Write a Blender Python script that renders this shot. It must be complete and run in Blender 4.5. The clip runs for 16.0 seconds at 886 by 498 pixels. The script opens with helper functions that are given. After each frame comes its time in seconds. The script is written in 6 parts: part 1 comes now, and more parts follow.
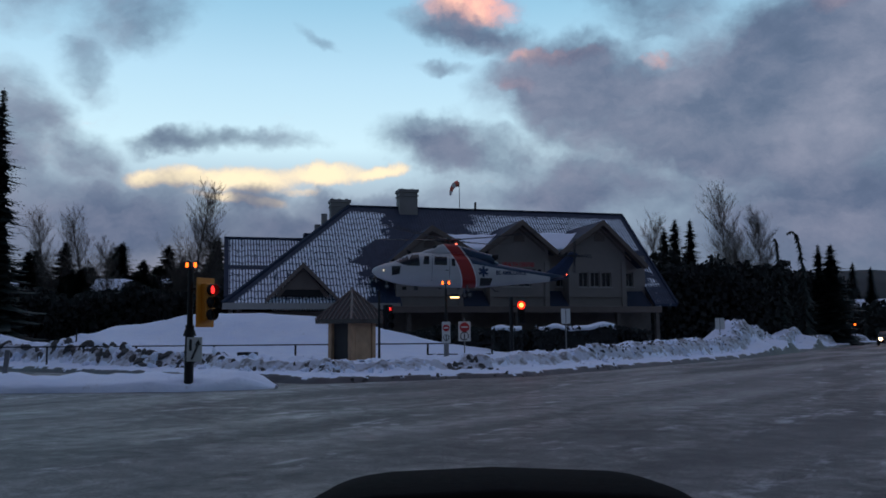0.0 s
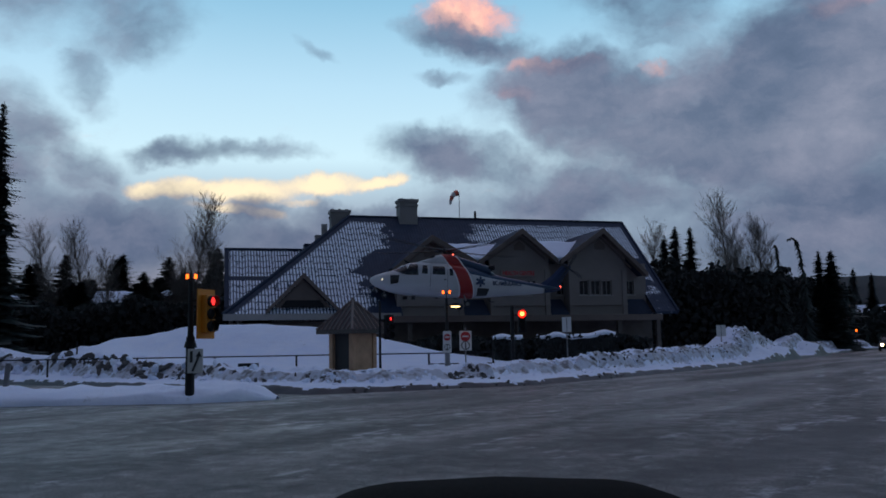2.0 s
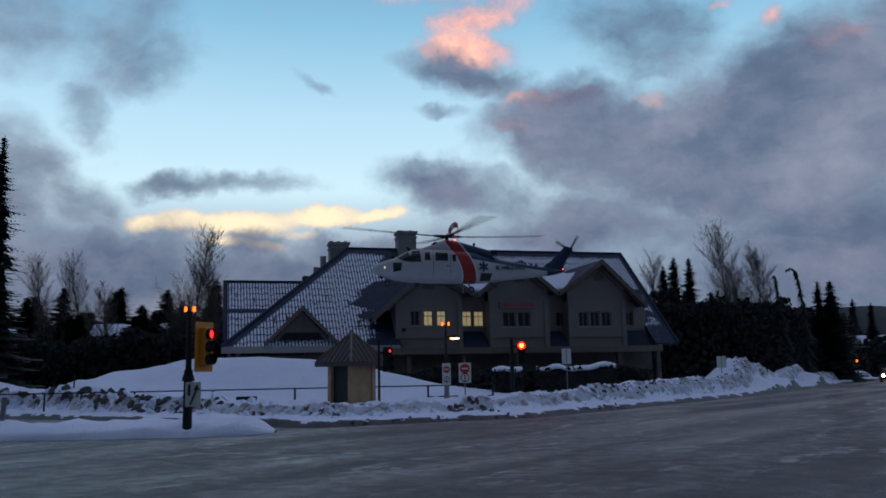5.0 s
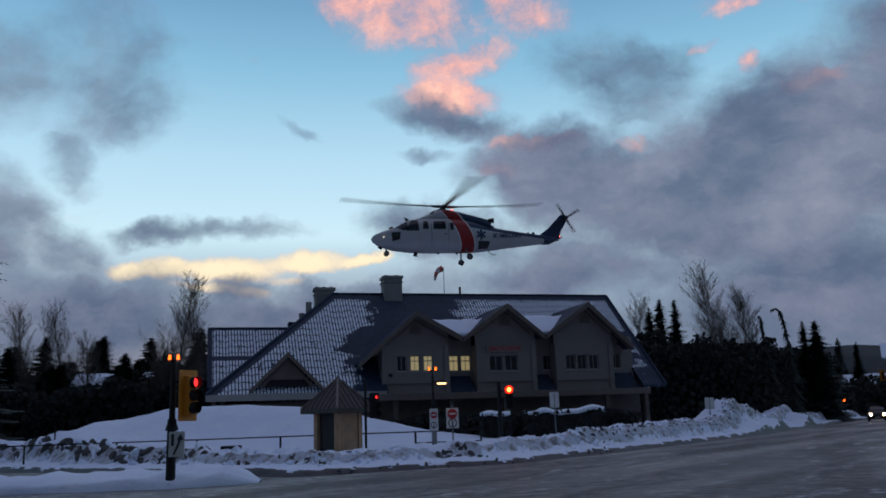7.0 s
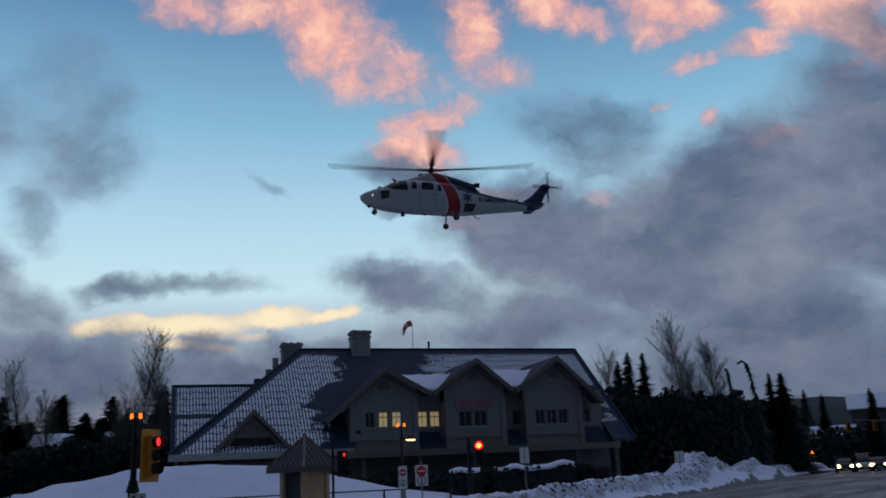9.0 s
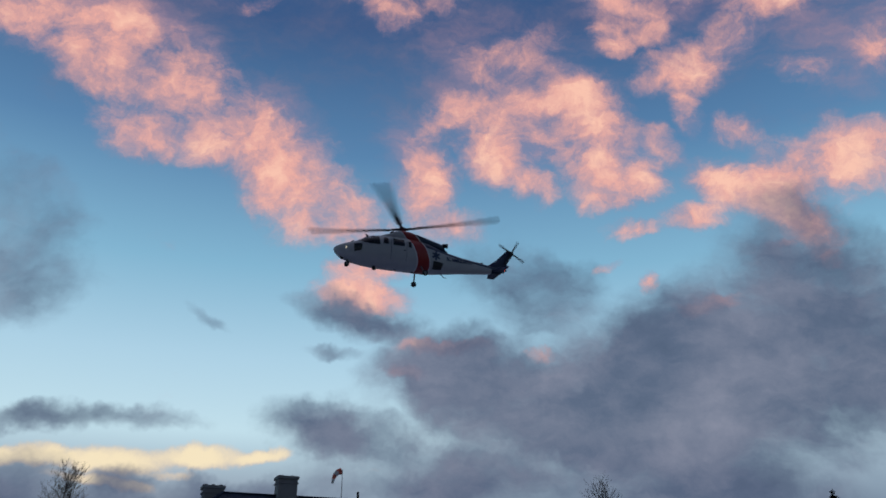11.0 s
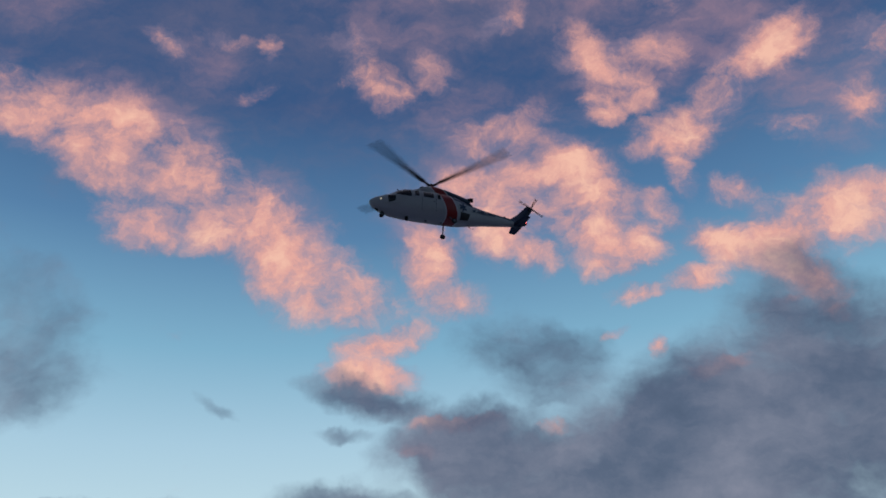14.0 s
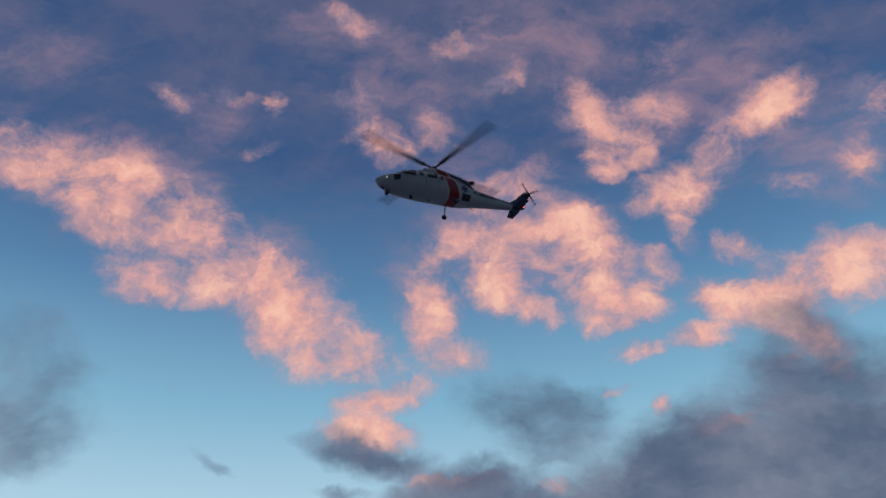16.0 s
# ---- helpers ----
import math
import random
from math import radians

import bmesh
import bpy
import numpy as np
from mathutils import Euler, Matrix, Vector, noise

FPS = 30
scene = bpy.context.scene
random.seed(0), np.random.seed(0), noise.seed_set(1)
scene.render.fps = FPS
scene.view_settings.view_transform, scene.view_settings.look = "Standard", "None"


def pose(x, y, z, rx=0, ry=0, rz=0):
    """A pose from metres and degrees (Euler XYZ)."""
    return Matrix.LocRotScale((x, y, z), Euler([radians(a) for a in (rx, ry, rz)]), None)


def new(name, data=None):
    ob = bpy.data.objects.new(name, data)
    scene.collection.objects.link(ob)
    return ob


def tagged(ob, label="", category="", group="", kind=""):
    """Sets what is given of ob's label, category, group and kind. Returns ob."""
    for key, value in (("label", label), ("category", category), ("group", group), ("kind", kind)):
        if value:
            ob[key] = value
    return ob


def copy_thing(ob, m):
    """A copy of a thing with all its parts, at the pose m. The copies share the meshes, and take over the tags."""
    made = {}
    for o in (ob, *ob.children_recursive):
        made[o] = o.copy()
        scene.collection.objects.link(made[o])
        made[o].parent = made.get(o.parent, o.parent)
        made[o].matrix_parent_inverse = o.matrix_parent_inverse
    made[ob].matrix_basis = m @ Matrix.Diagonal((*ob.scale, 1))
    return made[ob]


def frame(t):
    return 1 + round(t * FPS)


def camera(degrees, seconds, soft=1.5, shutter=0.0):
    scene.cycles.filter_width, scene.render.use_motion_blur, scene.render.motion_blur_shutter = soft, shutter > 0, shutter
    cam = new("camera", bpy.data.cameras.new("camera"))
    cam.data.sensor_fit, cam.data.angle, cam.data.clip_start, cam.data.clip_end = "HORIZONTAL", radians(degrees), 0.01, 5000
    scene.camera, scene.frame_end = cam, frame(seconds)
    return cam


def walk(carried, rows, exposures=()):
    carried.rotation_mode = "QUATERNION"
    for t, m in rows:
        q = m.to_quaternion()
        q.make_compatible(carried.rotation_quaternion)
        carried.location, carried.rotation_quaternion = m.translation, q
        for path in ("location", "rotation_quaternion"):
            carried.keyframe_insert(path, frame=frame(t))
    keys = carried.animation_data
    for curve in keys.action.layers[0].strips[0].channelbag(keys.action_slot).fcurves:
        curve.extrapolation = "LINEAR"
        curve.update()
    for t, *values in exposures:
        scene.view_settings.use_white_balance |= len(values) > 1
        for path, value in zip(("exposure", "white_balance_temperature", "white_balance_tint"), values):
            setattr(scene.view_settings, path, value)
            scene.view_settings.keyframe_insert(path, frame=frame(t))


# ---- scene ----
# ---- camera ----
cam = camera(55.67, 16.0, soft=1.7, shutter=0.2)
PATH = [
    (0, pose(0, 0, 1.45, 95.90, 0.50, -0.00)),
    (0.5, pose(0, 0, 1.45, 96.00, 0.58, 0.15)),
    (1, pose(0, 0, 1.45, 96.27, 0.68, 0.24)),
    (1.5, pose(0, 0, 1.45, 96.50, 0.81, 0.20)),
    (2, pose(0, 0, 1.45, 96.54, 0.99, 0.07)),
    (2.5, pose(0, 0, 1.45, 96.40, 1.19, -0.07)),
    (3, pose(0, 0, 1.45, 96.56, 0.96, -0.17)),
    (5.5, pose(0, 0, 1.45, 99.51, 1.25, 0.03)),
    (6, pose(0, 0, 1.45, 100.24, 1.38, -0.10)),
    (6.5, pose(0, 0, 1.45, 100.58, 1.80, -0.57)),
    (7, pose(0, 0, 1.45, 101.70, 2.03, -0.82)),
    (7.5, pose(0, 0, 1.45, 103.69, 2.27, -1.07)),
    (8, pose(0, 0, 1.45, 105.23, 2.13, -1.04)),
    (8.5, pose(0, 0, 1.45, 105.91, 1.97, -1.45)),
    (9, pose(0, 0, 1.45, 105.32, 2.77, -2.86)),
    (9.5, pose(0, 0, 1.45, 106.29, 4.69, -8.27)),
    (10, pose(0, 0, 1.45, 110.66, 2.09, -9.63)),
    (12.5, pose(0, 0, 1.45, 116.43, 0.37, -6.47)),
    (13, pose(0, 0, 1.45, 116.45, 0.88, -6.10)),
    (13.5, pose(0, 0, 1.45, 117.50, 1.89, -5.97)),
    (14, pose(0, 0, 1.45, 120.40, 3.06, -6.14)),
    (14.5, pose(0, 0, 1.45, 122.76, 3.61, -6.72)),
    (15, pose(0, 0, 1.45, 123.86, 3.44, -6.71)),
    (15.5, pose(0, 0, 1.45, 124.10, 3.41, -6.54)),
    (16, pose(0, 0, 1.45, 124.17, 2.69, -6.26)),
]
walk(cam, PATH, exposures=[(0, 0.25), (3, 0.25), (5.5, 0.25), (7.5, 0.15), (9, 0.05), (10, 0.05), (12.5, -0.18), (14, -0.12), (16, -0.08)])

# ---- world: dusk sky with broken cloud ----
SKY_RIGHT, SKY_UP, SKY_AHEAD = (0.9945, -0.1045, 0.0), (-0.0358, -0.3401, 0.9397), (0.0982, 0.9345, 0.342)
world = bpy.data.worlds.new("dusk_sky")
scene.world = world
world.use_nodes = True
WT = world.node_tree
WT.nodes.clear()


class Nodes:
    """Small helper that adds nodes to a tree."""

    def __init__(self, tree):
        self.tree = tree

    def put(self, kind, inputs=(), **props):
        n = self.tree.nodes.new(kind)
        if "operation" in props:
            n.operation = props["operation"]
        if "use_clamp" in props:
            n.use_clamp = props["use_clamp"]
        if "interpolation_type" in props:
            n.interpolation_type = props["interpolation_type"]
        if "data_type" in props:
            n.data_type = props["data_type"]
        if "blend_type" in props:
            n.blend_type = props["blend_type"]
        if "vector_type" in props:
            n.vector_type = props["vector_type"]
        if "sky_type" in props:
            n.sky_type = props["sky_type"]
        if "sun_disc" in props:
            n.sun_disc = props["sun_disc"]
        if "sun_elevation" in props:
            n.sun_elevation = props["sun_elevation"]
        if "sun_rotation" in props:
            n.sun_rotation = props["sun_rotation"]
        if "altitude" in props:
            n.altitude = props["altitude"]
        for key, value in inputs:
            if isinstance(value, bpy.types.NodeSocket):
                self.tree.links.new(value, n.inputs[key])
            else:
                n.inputs[key].default_value = value
        return n

    def math(self, op, a, b=0.0, c=0.0, clamp=False):
        return self.put("ShaderNodeMath", ((0, a), (1, b), (2, c)), operation=op, use_clamp=clamp).outputs[0]

    def vec(self, op, a, b=(0, 0, 0)):
        n = self.put("ShaderNodeVectorMath", ((0, a), (1, b)), operation=op)
        return n.outputs["Value"] if op in ("DOT_PRODUCT", "LENGTH") else n.outputs[0]

    def noise(self, vector, scale, detail=4.0, rough=0.55, distort=0.0):
        return self.put("ShaderNodeTexNoise", (("Vector", vector), ("Scale", scale), ("Detail", detail), ("Roughness", rough), ("Distortion", distort)))

    def step(self, value, lo, hi):
        return self.put("ShaderNodeMapRange", (("Value", value), ("From Min", lo), ("From Max", hi)), interpolation_type="SMOOTHSTEP").outputs[0]

    def mix(self, fac, a, b, mode="MIX"):
        n = self.put("ShaderNodeMix", data_type="RGBA", blend_type=mode)
        for i, value in ((0, fac), (6, a), (7, b)):
            if isinstance(value, bpy.types.NodeSocket):
                self.tree.links.new(value, n.inputs[i])
            else:
                n.inputs[i].default_value = value
        return n.outputs[2]

    def ramp(self, fac, stops):
        n = self.put("ShaderNodeValToRGB", ((0, fac),))
        els = n.color_ramp.elements
        while len(els) < len(stops):
            els.new(0.5)
        for e, (p, c) in zip(els, stops):
            e.position, e.color = p, (*c, 1)
        return n.outputs[0]


def rgb(r, g, b):
    """sRGB 0-255 to linear."""
    return tuple((v / 255 / 12.92) if v < 10 else ((v / 255 + 0.055) / 1.055) ** 2.4 for v in (r, g, b))


W = Nodes(WT)
way = W.put("ShaderNodeTexCoord").outputs["Generated"]
ahead = W.vec("DOT_PRODUCT", way, SKY_AHEAD)
under = W.math("MAXIMUM", W.math("ADD", ahead, 1.0), 0.15)
su = W.math("DIVIDE", W.vec("DOT_PRODUCT", way, SKY_RIGHT), under)
sv = W.math("DIVIDE", W.vec("DOT_PRODUCT", way, SKY_UP), under)
plane = W.put("ShaderNodeCombineXYZ", ((0, su), (1, sv))).outputs[0]
warp = W.noise(plane, 11, 5, 0.6)
fine = W.noise(plane, 48, 5, 0.65)


def nudge(source, amount):
    v = W.vec("SCALE", W.vec("SUBTRACT", source.outputs["Color"], (0.5, 0.5, 0.5)))
    v.node.inputs["Scale"].default_value = amount
    return v


bent = W.vec("ADD", W.vec("ADD", plane, nudge(warp, 0.030)), nudge(fine, 0.016))
softly = W.vec("ADD", W.vec("ADD", plane, nudge(warp, 0.055)), nudge(fine, 0.010))
level = W.vec("ADD", plane, nudge(fine, 0.012))
fields, states, axes = {}, {}, {}
for layer, where in (("pink", bent), ("mauve", softly), ("grey", softly), ("glow", level)):
    split = W.put("ShaderNodeSeparateXYZ", ((0, where),))
    axes[layer] = split.outputs[0], split.outputs[1]
    fields[layer], states[layer] = -3.0, where


def cloud(layer, u, v, ru, rv, turn, amount):
    """One soft lobe of a cloud layer, in the sky's plane; the layer's field so far rides along as z."""
    m = W.put("ShaderNodeMapping", (("Vector", states[layer]), ("Location", (u, v, 0)), ("Rotation", (0, 0, radians(turn))), ("Scale", (ru, rv, 1e6))), vector_type="TEXTURE").outputs[0]
    f = W.math("SUBTRACT", amount, W.vec("DOT_PRODUCT", m, m))
    fields[layer] = W.put("ShaderNodeMath", ((0, fields[layer]), (1, f), (2, 0.45)), operation="SMOOTH_MAX").outputs[0]
    states[layer] = W.put("ShaderNodeCombineXYZ", ((0, axes[layer][0]), (1, axes[layer][1]), (2, fields[layer]))).outputs[0]


def pink(*a):
    u, v, ru, rv, turn, amount = a
    cloud("pink", u + 0.008, v, ru * 1.08, rv * 1.12, turn, amount)


def mauve(*a):
    cloud("mauve", *a)


def grey(*a):
    cloud("grey", *a)


def glow(*a):
    cloud("glow", *a)


pink(-0.225, 0.177, 0.033, 0.018, -20, 1)
pink(-0.186, 0.160, 0.034, 0.020, -26, 1)
pink(-0.154, 0.139, 0.034, 0.020, -31, 1)
pink(-0.166, 0.111, 0.023, 0.012, -6, 0.9)
pink(-0.131, 0.106, 0.016, 0.011, -11, 0.8)
pink(-0.104, 0.111, 0.030, 0.017, -36, 1)
pink(-0.081, 0.085, 0.030, 0.021, -32, 1)
pink(-0.049, 0.064, 0.027, 0.014, -12, 1)
pink(-0.072, 0.060, 0.015, 0.008, -22, 0.85)
pink(-0.133, 0.149, 0.026, 0.012, -41, 0.5)
pink(-0.001, 0.078, 0.016, 0.020, -2, 1)
pink(0.010, 0.060, 0.016, 0.009, -2, 1)
pink(-0.010, 0.091, 0.009, 0.014, -2, 0.55)
pink(0.044, 0.101, 0.023, 0.016, -28, 1)
pink(0.063, 0.085, 0.015, 0.011, -23, 0.9)
pink(0.102, 0.090, 0.020, 0.014, -3, 1)
pink(0.121, 0.085, 0.018, 0.012, 12, 1)
pink(0.106, 0.073, 0.014, 0.007, 7, 0.9)
pink(0.100, 0.112, 0.024, 0.014, -39, 0.9)
pink(0.084, 0.131, 0.029, 0.018, -34, 0.85)
pink(0.048, 0.126, 0.031, 0.017, 17, 0.75)
pink(0.014, 0.126, 0.026, 0.010, 33, 0.6)
pink(0.050, 0.161, 0.024, 0.014, 17, 0.55)
pink(-0.027, 0.186, 0.024, 0.011, -17, 0.5)
pink(-0.045, 0.212, 0.019, 0.016, -62, -0.13)
pink(0.005, 0.194, 0.016, 0.012, -22, 0.12)
pink(0.046, 0.226, 0.016, 0.008, 27, 0.22)
pink(0.113, 0.193, 0.031, 0.014, -39, 0.85)
pink(0.105, 0.171, 0.012, 0.011, -44, 0.7)
pink(0.135, 0.203, 0.019, 0.011, -25, 0.6)
pink(0.203, 0.196, 0.022, 0.013, 31, 1)
pink(0.177, 0.177, 0.026, 0.014, 39, 0.95)
pink(0.151, 0.156, 0.026, 0.014, 21, 0.95)
pink(0.151, 0.129, 0.008, 0.014, 6, 0.75)
pink(0.130, 0.144, 0.015, 0.007, 11, 0.7)
pink(0.177, 0.115, 0.017, 0.010, -26, 0.55)
pink(0.170, 0.087, 0.019, 0.012, -9, 1)
pink(0.205, 0.088, 0.024, 0.016, 1, 1)
pink(0.240, 0.093, 0.029, 0.019, 6, 1)
pink(0.268, 0.100, 0.020, 0.016, 11, 1)
pink(0.216, 0.065, 0.018, 0.012, -26, 1)
pink(0.152, 0.066, 0.018, 0.007, 7, 0.85)
pink(0.122, 0.057, 0.015, 0.005, 5, 0.65)
pink(0.199, 0.050, 0.010, 0.003, 22, 0.65)
pink(0.226, 0.045, 0.010, 0.006, -26, 0.6)
pink(-0.151, 0.217, 0.015, 0.007, -30, 0.17)
pink(-0.115, 0.220, 0.020, 0.005, -9, -0.23)
pink(-0.090, 0.213, 0.006, 0.009, 0, 0.12)
pink(-0.100, 0.189, 0.011, 0.006, 20, 0.3)
pink(-0.043, 0.265, 0.021, 0.007, -30, 0.02)
pink(0.026, 0.254, 0.028, 0.012, 17, -0.18)
pink(0.145, 0.239, 0.020, 0.018, -35, -0.18)
pink(0.258, 0.189, 0.014, 0.019, 58, 0.2)
pink(0.249, 0.158, 0.011, 0.014, 58, 0.35)
pink(0.214, 0.146, 0.014, 0.009, -6, 0.35)
pink(-0.030, 0.037, 0.023, 0.009, 17, 0.95)
pink(-0.037, 0.019, 0.023, 0.007, -8, 0.95)
pink(0.131, 0.028, 0.005, 0.006, 41, 0.9)
pink(0.105, 0.036, 0.010, 0.003, 17, 0.8)
pink(0.016, -0.012, 0.015, 0.004, -3, 0.9)
pink(0.163, 0.010, 0.013, 0.003, 12, 0.9)
pink(0.009, -0.012, 0.020, 0.004, -3, 0.95)
pink(-0.010, -0.027, 0.011, 0.004, -3, 0.8)
pink(0.163, 0.011, 0.014, 0.004, 24, 0.9)
pink(0.065, -0.017, 0.008, 0.004, -3, 0.3)
pink(0.071, 0.112, 0.027, 0.015, -23, 0.85)
pink(0.042, 0.147, 0.027, 0.014, -28, 0.55)
pink(0.138, 0.104, 0.020, 0.010, -35, 0.4)
mauve(-0.167, 0.179, 0.071, 0.020, -22, 0.8)
mauve(-0.081, 0.122, 0.050, 0.020, -32, 0.8)
mauve(-0.009, 0.103, 0.024, 0.031, -2, 0.7)
mauve(0.056, 0.153, 0.075, 0.044, -24, 0.75)
mauve(0.170, 0.196, 0.112, 0.049, -17, 0.8)
mauve(-0.013, 0.225, 0.073, 0.041, -22, 0.7)
mauve(0.249, 0.161, 0.038, 0.056, -7, 0.6)
mauve(-0.116, 0.207, 0.043, 0.027, -10, 0.55)
mauve(-0.043, 0.262, 0.065, 0.020, -11, 0.7)
mauve(-0.209, 0.244, 0.058, 0.026, -13, 0.45)
mauve(0.112, 0.249, 0.136, 0.030, -7, 0.8)
mauve(-0.219, 0.208, 0.048, 0.013, -10, 0.3)
grey(0.171, -0.040, 0.106, 0.057, 16, 1.25)
grey(0.233, 0.005, 0.050, 0.065, 32, 1.2)
grey(0.105, -0.050, 0.069, 0.035, 1, 1.0)
grey(0.037, -0.027, 0.036, 0.020, -42, 0.95)
grey(-0.027, 0.006, 0.037, 0.013, -10, 0.8)
grey(0.064, 0.021, 0.049, 0.028, -10, 0.85)
grey(-0.039, -0.062, 0.056, 0.017, -15, 0.95)
grey(-0.226, 0.045, 0.050, 0.037, -26, 0.42)
grey(-0.211, 0.016, 0.030, 0.018, -60, 0.25)
grey(-0.186, -0.050, 0.052, 0.009, -6, 0.8)
grey(-0.118, 0.005, 0.024, 0.006, -30, -0.12)
grey(-0.053, -0.014, 0.020, 0.006, -0, 0.5)
grey(0.082, -0.053, 0.091, 0.036, -14, 1.0)
grey(0.149, -0.062, 0.064, 0.051, 9, 1.0)
grey(0.177, -0.022, 0.040, 0.040, 36, 1.0)
grey(0.024, -0.036, 0.043, 0.018, -21, 0.9)
grey(-0.030, -0.066, 0.060, 0.015, -14, 0.85)
grey(0.039, -0.088, 0.104, 0.020, -1, 0.9)
grey(0.172, -0.100, 0.065, 0.032, 0, 1.0)
grey(-0.260, -0.053, 0.028, 0.018, -26, 0.8)
grey(-0.250, -0.088, 0.060, 0.026, 0, 0.9)
grey(-0.150, -0.108, 0.090, 0.014, 0, 0.9)
grey(-0.291, -0.038, 0.033, 0.036, -4, 0.7)
grey(-0.271, 0.047, 0.040, 0.030, -3, 0.4)
grey(-0.215, 0.038, 0.040, 0.035, -62, 0.38)
grey(-0.250, 0.001, 0.018, 0.029, 12, 0.2)
grey(-0.180, -0.050, 0.054, 0.008, -6, 0.8)
grey(-0.209, -0.045, 0.022, 0.007, 6, 0.7)
grey(-0.166, -0.096, 0.020, 0.012, 11, 0.95)
grey(-0.269, -0.089, 0.069, 0.020, -5, 0.75)
grey(-0.100, -0.093, 0.051, 0.012, 5, 0.75)
glow(-0.226, -0.072, 0.015, 0.007, -4, 0.95)
glow(-0.202, -0.072, 0.031, 0.008, -5, 1)
glow(-0.167, -0.076, 0.040, 0.010, -6, 1)
glow(-0.126, -0.075, 0.037, 0.008, 0, 1)
glow(-0.089, -0.075, 0.022, 0.005, 3, 0.95)
glow(-0.174, -0.087, 0.037, 0.005, -11, 0.85)
glow(-0.137, -0.085, 0.020, 0.004, 2, 0.6)
glow(-0.019, -0.084, 0.023, 0.003, 2, 0.1)
glow(0.022, -0.080, 0.015, 0.003, -5, 0.2)
height = W.put("ShaderNodeSeparateXYZ", ((0, way),)).outputs[2]
# the last stop brightens the unseen zenith, added to light the level snow
clear = W.ramp(W.math("MULTIPLY", height, 1.0, clamp=True), [
    (0.0, rgb(80, 95, 122)), (0.11, rgb(108, 125, 149)), (0.165, rgb(150, 172, 190)), (0.22, rgb(192, 223, 236)), (0.30, rgb(172, 209, 230)), (0.40, rgb(130, 181, 210)),
    (0.52, rgb(88, 132, 174)), (0.64, rgb(58, 90, 136)), (0.78, rgb(52, 80, 124)), (0.92, rgb(168, 176, 200))])
nishita = W.put("ShaderNodeTexSky", sky_type="NISHITA", sun_disc=False, sun_elevation=radians(1.0), sun_rotation=radians(-10), altitude=650.0)
clear = W.mix(0.006, clear, nishita.outputs[0], "ADD")
big = W.noise(plane, 8, 7, 0.6).outputs[0]
mid = W.noise(bent, 34, 9, 0.66, 0.3).outputs[0]
wisps = W.noise(W.put("ShaderNodeMapping", (("Vector", bent), ("Rotation", (0, 0, radians(28))), ("Scale", (0.75, 1.5, 1)))).outputs[0], 19, 10, 0.64, 0.2).outputs[0]
soft_mid = W.noise(W.put("ShaderNodeMapping", (("Vector", softly), ("Scale", (0.7, 1.25, 1)))).outputs[0], 15, 5, 0.55).outputs[0]
# low sunset band
band = W.step(W.math("ADD", fields["glow"], W.math("MULTIPLY", W.math("SUBTRACT", mid, 0.5), 1.1)), 0.0, 1.0)
sky = W.mix(band, clear, W.ramp(band, [(0.0, rgb(212, 196, 186)), (0.5, rgb(240, 212, 176)), (1.0, rgb(248, 231, 196))]))
# thin mauve veil overhead
veil = W.math("MULTIPLY", W.step(W.math("ADD", height, W.math("MULTIPLY", W.math("SUBTRACT", wisps, 0.5), 0.9)), 0.50, 0.85), 0.36)
sky = W.mix(veil, sky, (*rgb(124, 116, 138), 1))
# soft mauve vapour round the pink clouds
mf = W.math("ADD", W.math("MULTIPLY", W.math("MAXIMUM", fields["mauve"], -1.6), 0.7), W.math("MULTIPLY", W.math("SUBTRACT", wisps, 0.5), 2.6))
sky = W.mix(W.math("MULTIPLY", W.step(mf, -0.30, 1.2), 0.46), sky, W.ramp(mf, [(0.0, rgb(138, 126, 150)), (0.8, rgb(196, 152, 162))]))
# pink clouds, thin at the edges
pf = W.math("ADD", W.math("MULTIPLY", W.math("MAXIMUM", fields["pink"], -1.6), 0.62), W.math("ADD", W.math("MULTIPLY", W.math("SUBTRACT", wisps, 0.5), 2.8), W.math("MULTIPLY_ADD", W.math("SUBTRACT", mid, 0.5), 1.5, 0.10)))
pmask = W.step(pf, -0.58, 1.05)
ptone = W.ramp(W.math("ADD", W.math("MULTIPLY_ADD", pf, 0.50, 0.08), W.math("MULTIPLY", W.math("SUBTRACT", mid, 0.45), 1.9), clamp=True), [
    (0.0, rgb(160, 142, 165)), (0.25, rgb(206, 160, 163)), (0.55, rgb(240, 176, 164)), (0.9, rgb(255, 200, 178))])
sky = W.mix(W.math("MULTIPLY", pmask, 0.96), sky, ptone)
# low grey clouds with torn edges
gf = W.math("ADD", W.math("MULTIPLY", W.math("MAXIMUM", fields["grey"], -1.6), 0.60), W.math("ADD", W.math("MULTIPLY", W.math("SUBTRACT", big, 0.5), 1.5), W.math("MULTIPLY", W.math("SUBTRACT", soft_mid, 0.5), 1.8)))
gmask = W.step(gf, -0.45, 0.62)
gtone = W.ramp(W.math("ADD", W.math("MULTIPLY", big, 0.55), W.math("MULTIPLY", wisps, 0.45)), [
    (0.32, rgb(58, 75, 102)), (0.48, rgb(86, 99, 125)), (0.68, rgb(132, 136, 156))])
thin = W.put("ShaderNodeMapRange", (("Value", W.math("MAXIMUM", su, W.math("SUBTRACT", -0.14, W.math("MULTIPLY", W.math("ADD", sv, 0.03), 2.5)))), ("From Min", -0.20), ("From Max", -0.10), ("To Min", 0.80), ("To Max", 0.95))).outputs[0]
sky = W.mix(W.math("MULTIPLY", gmask, thin), sky, gtone)
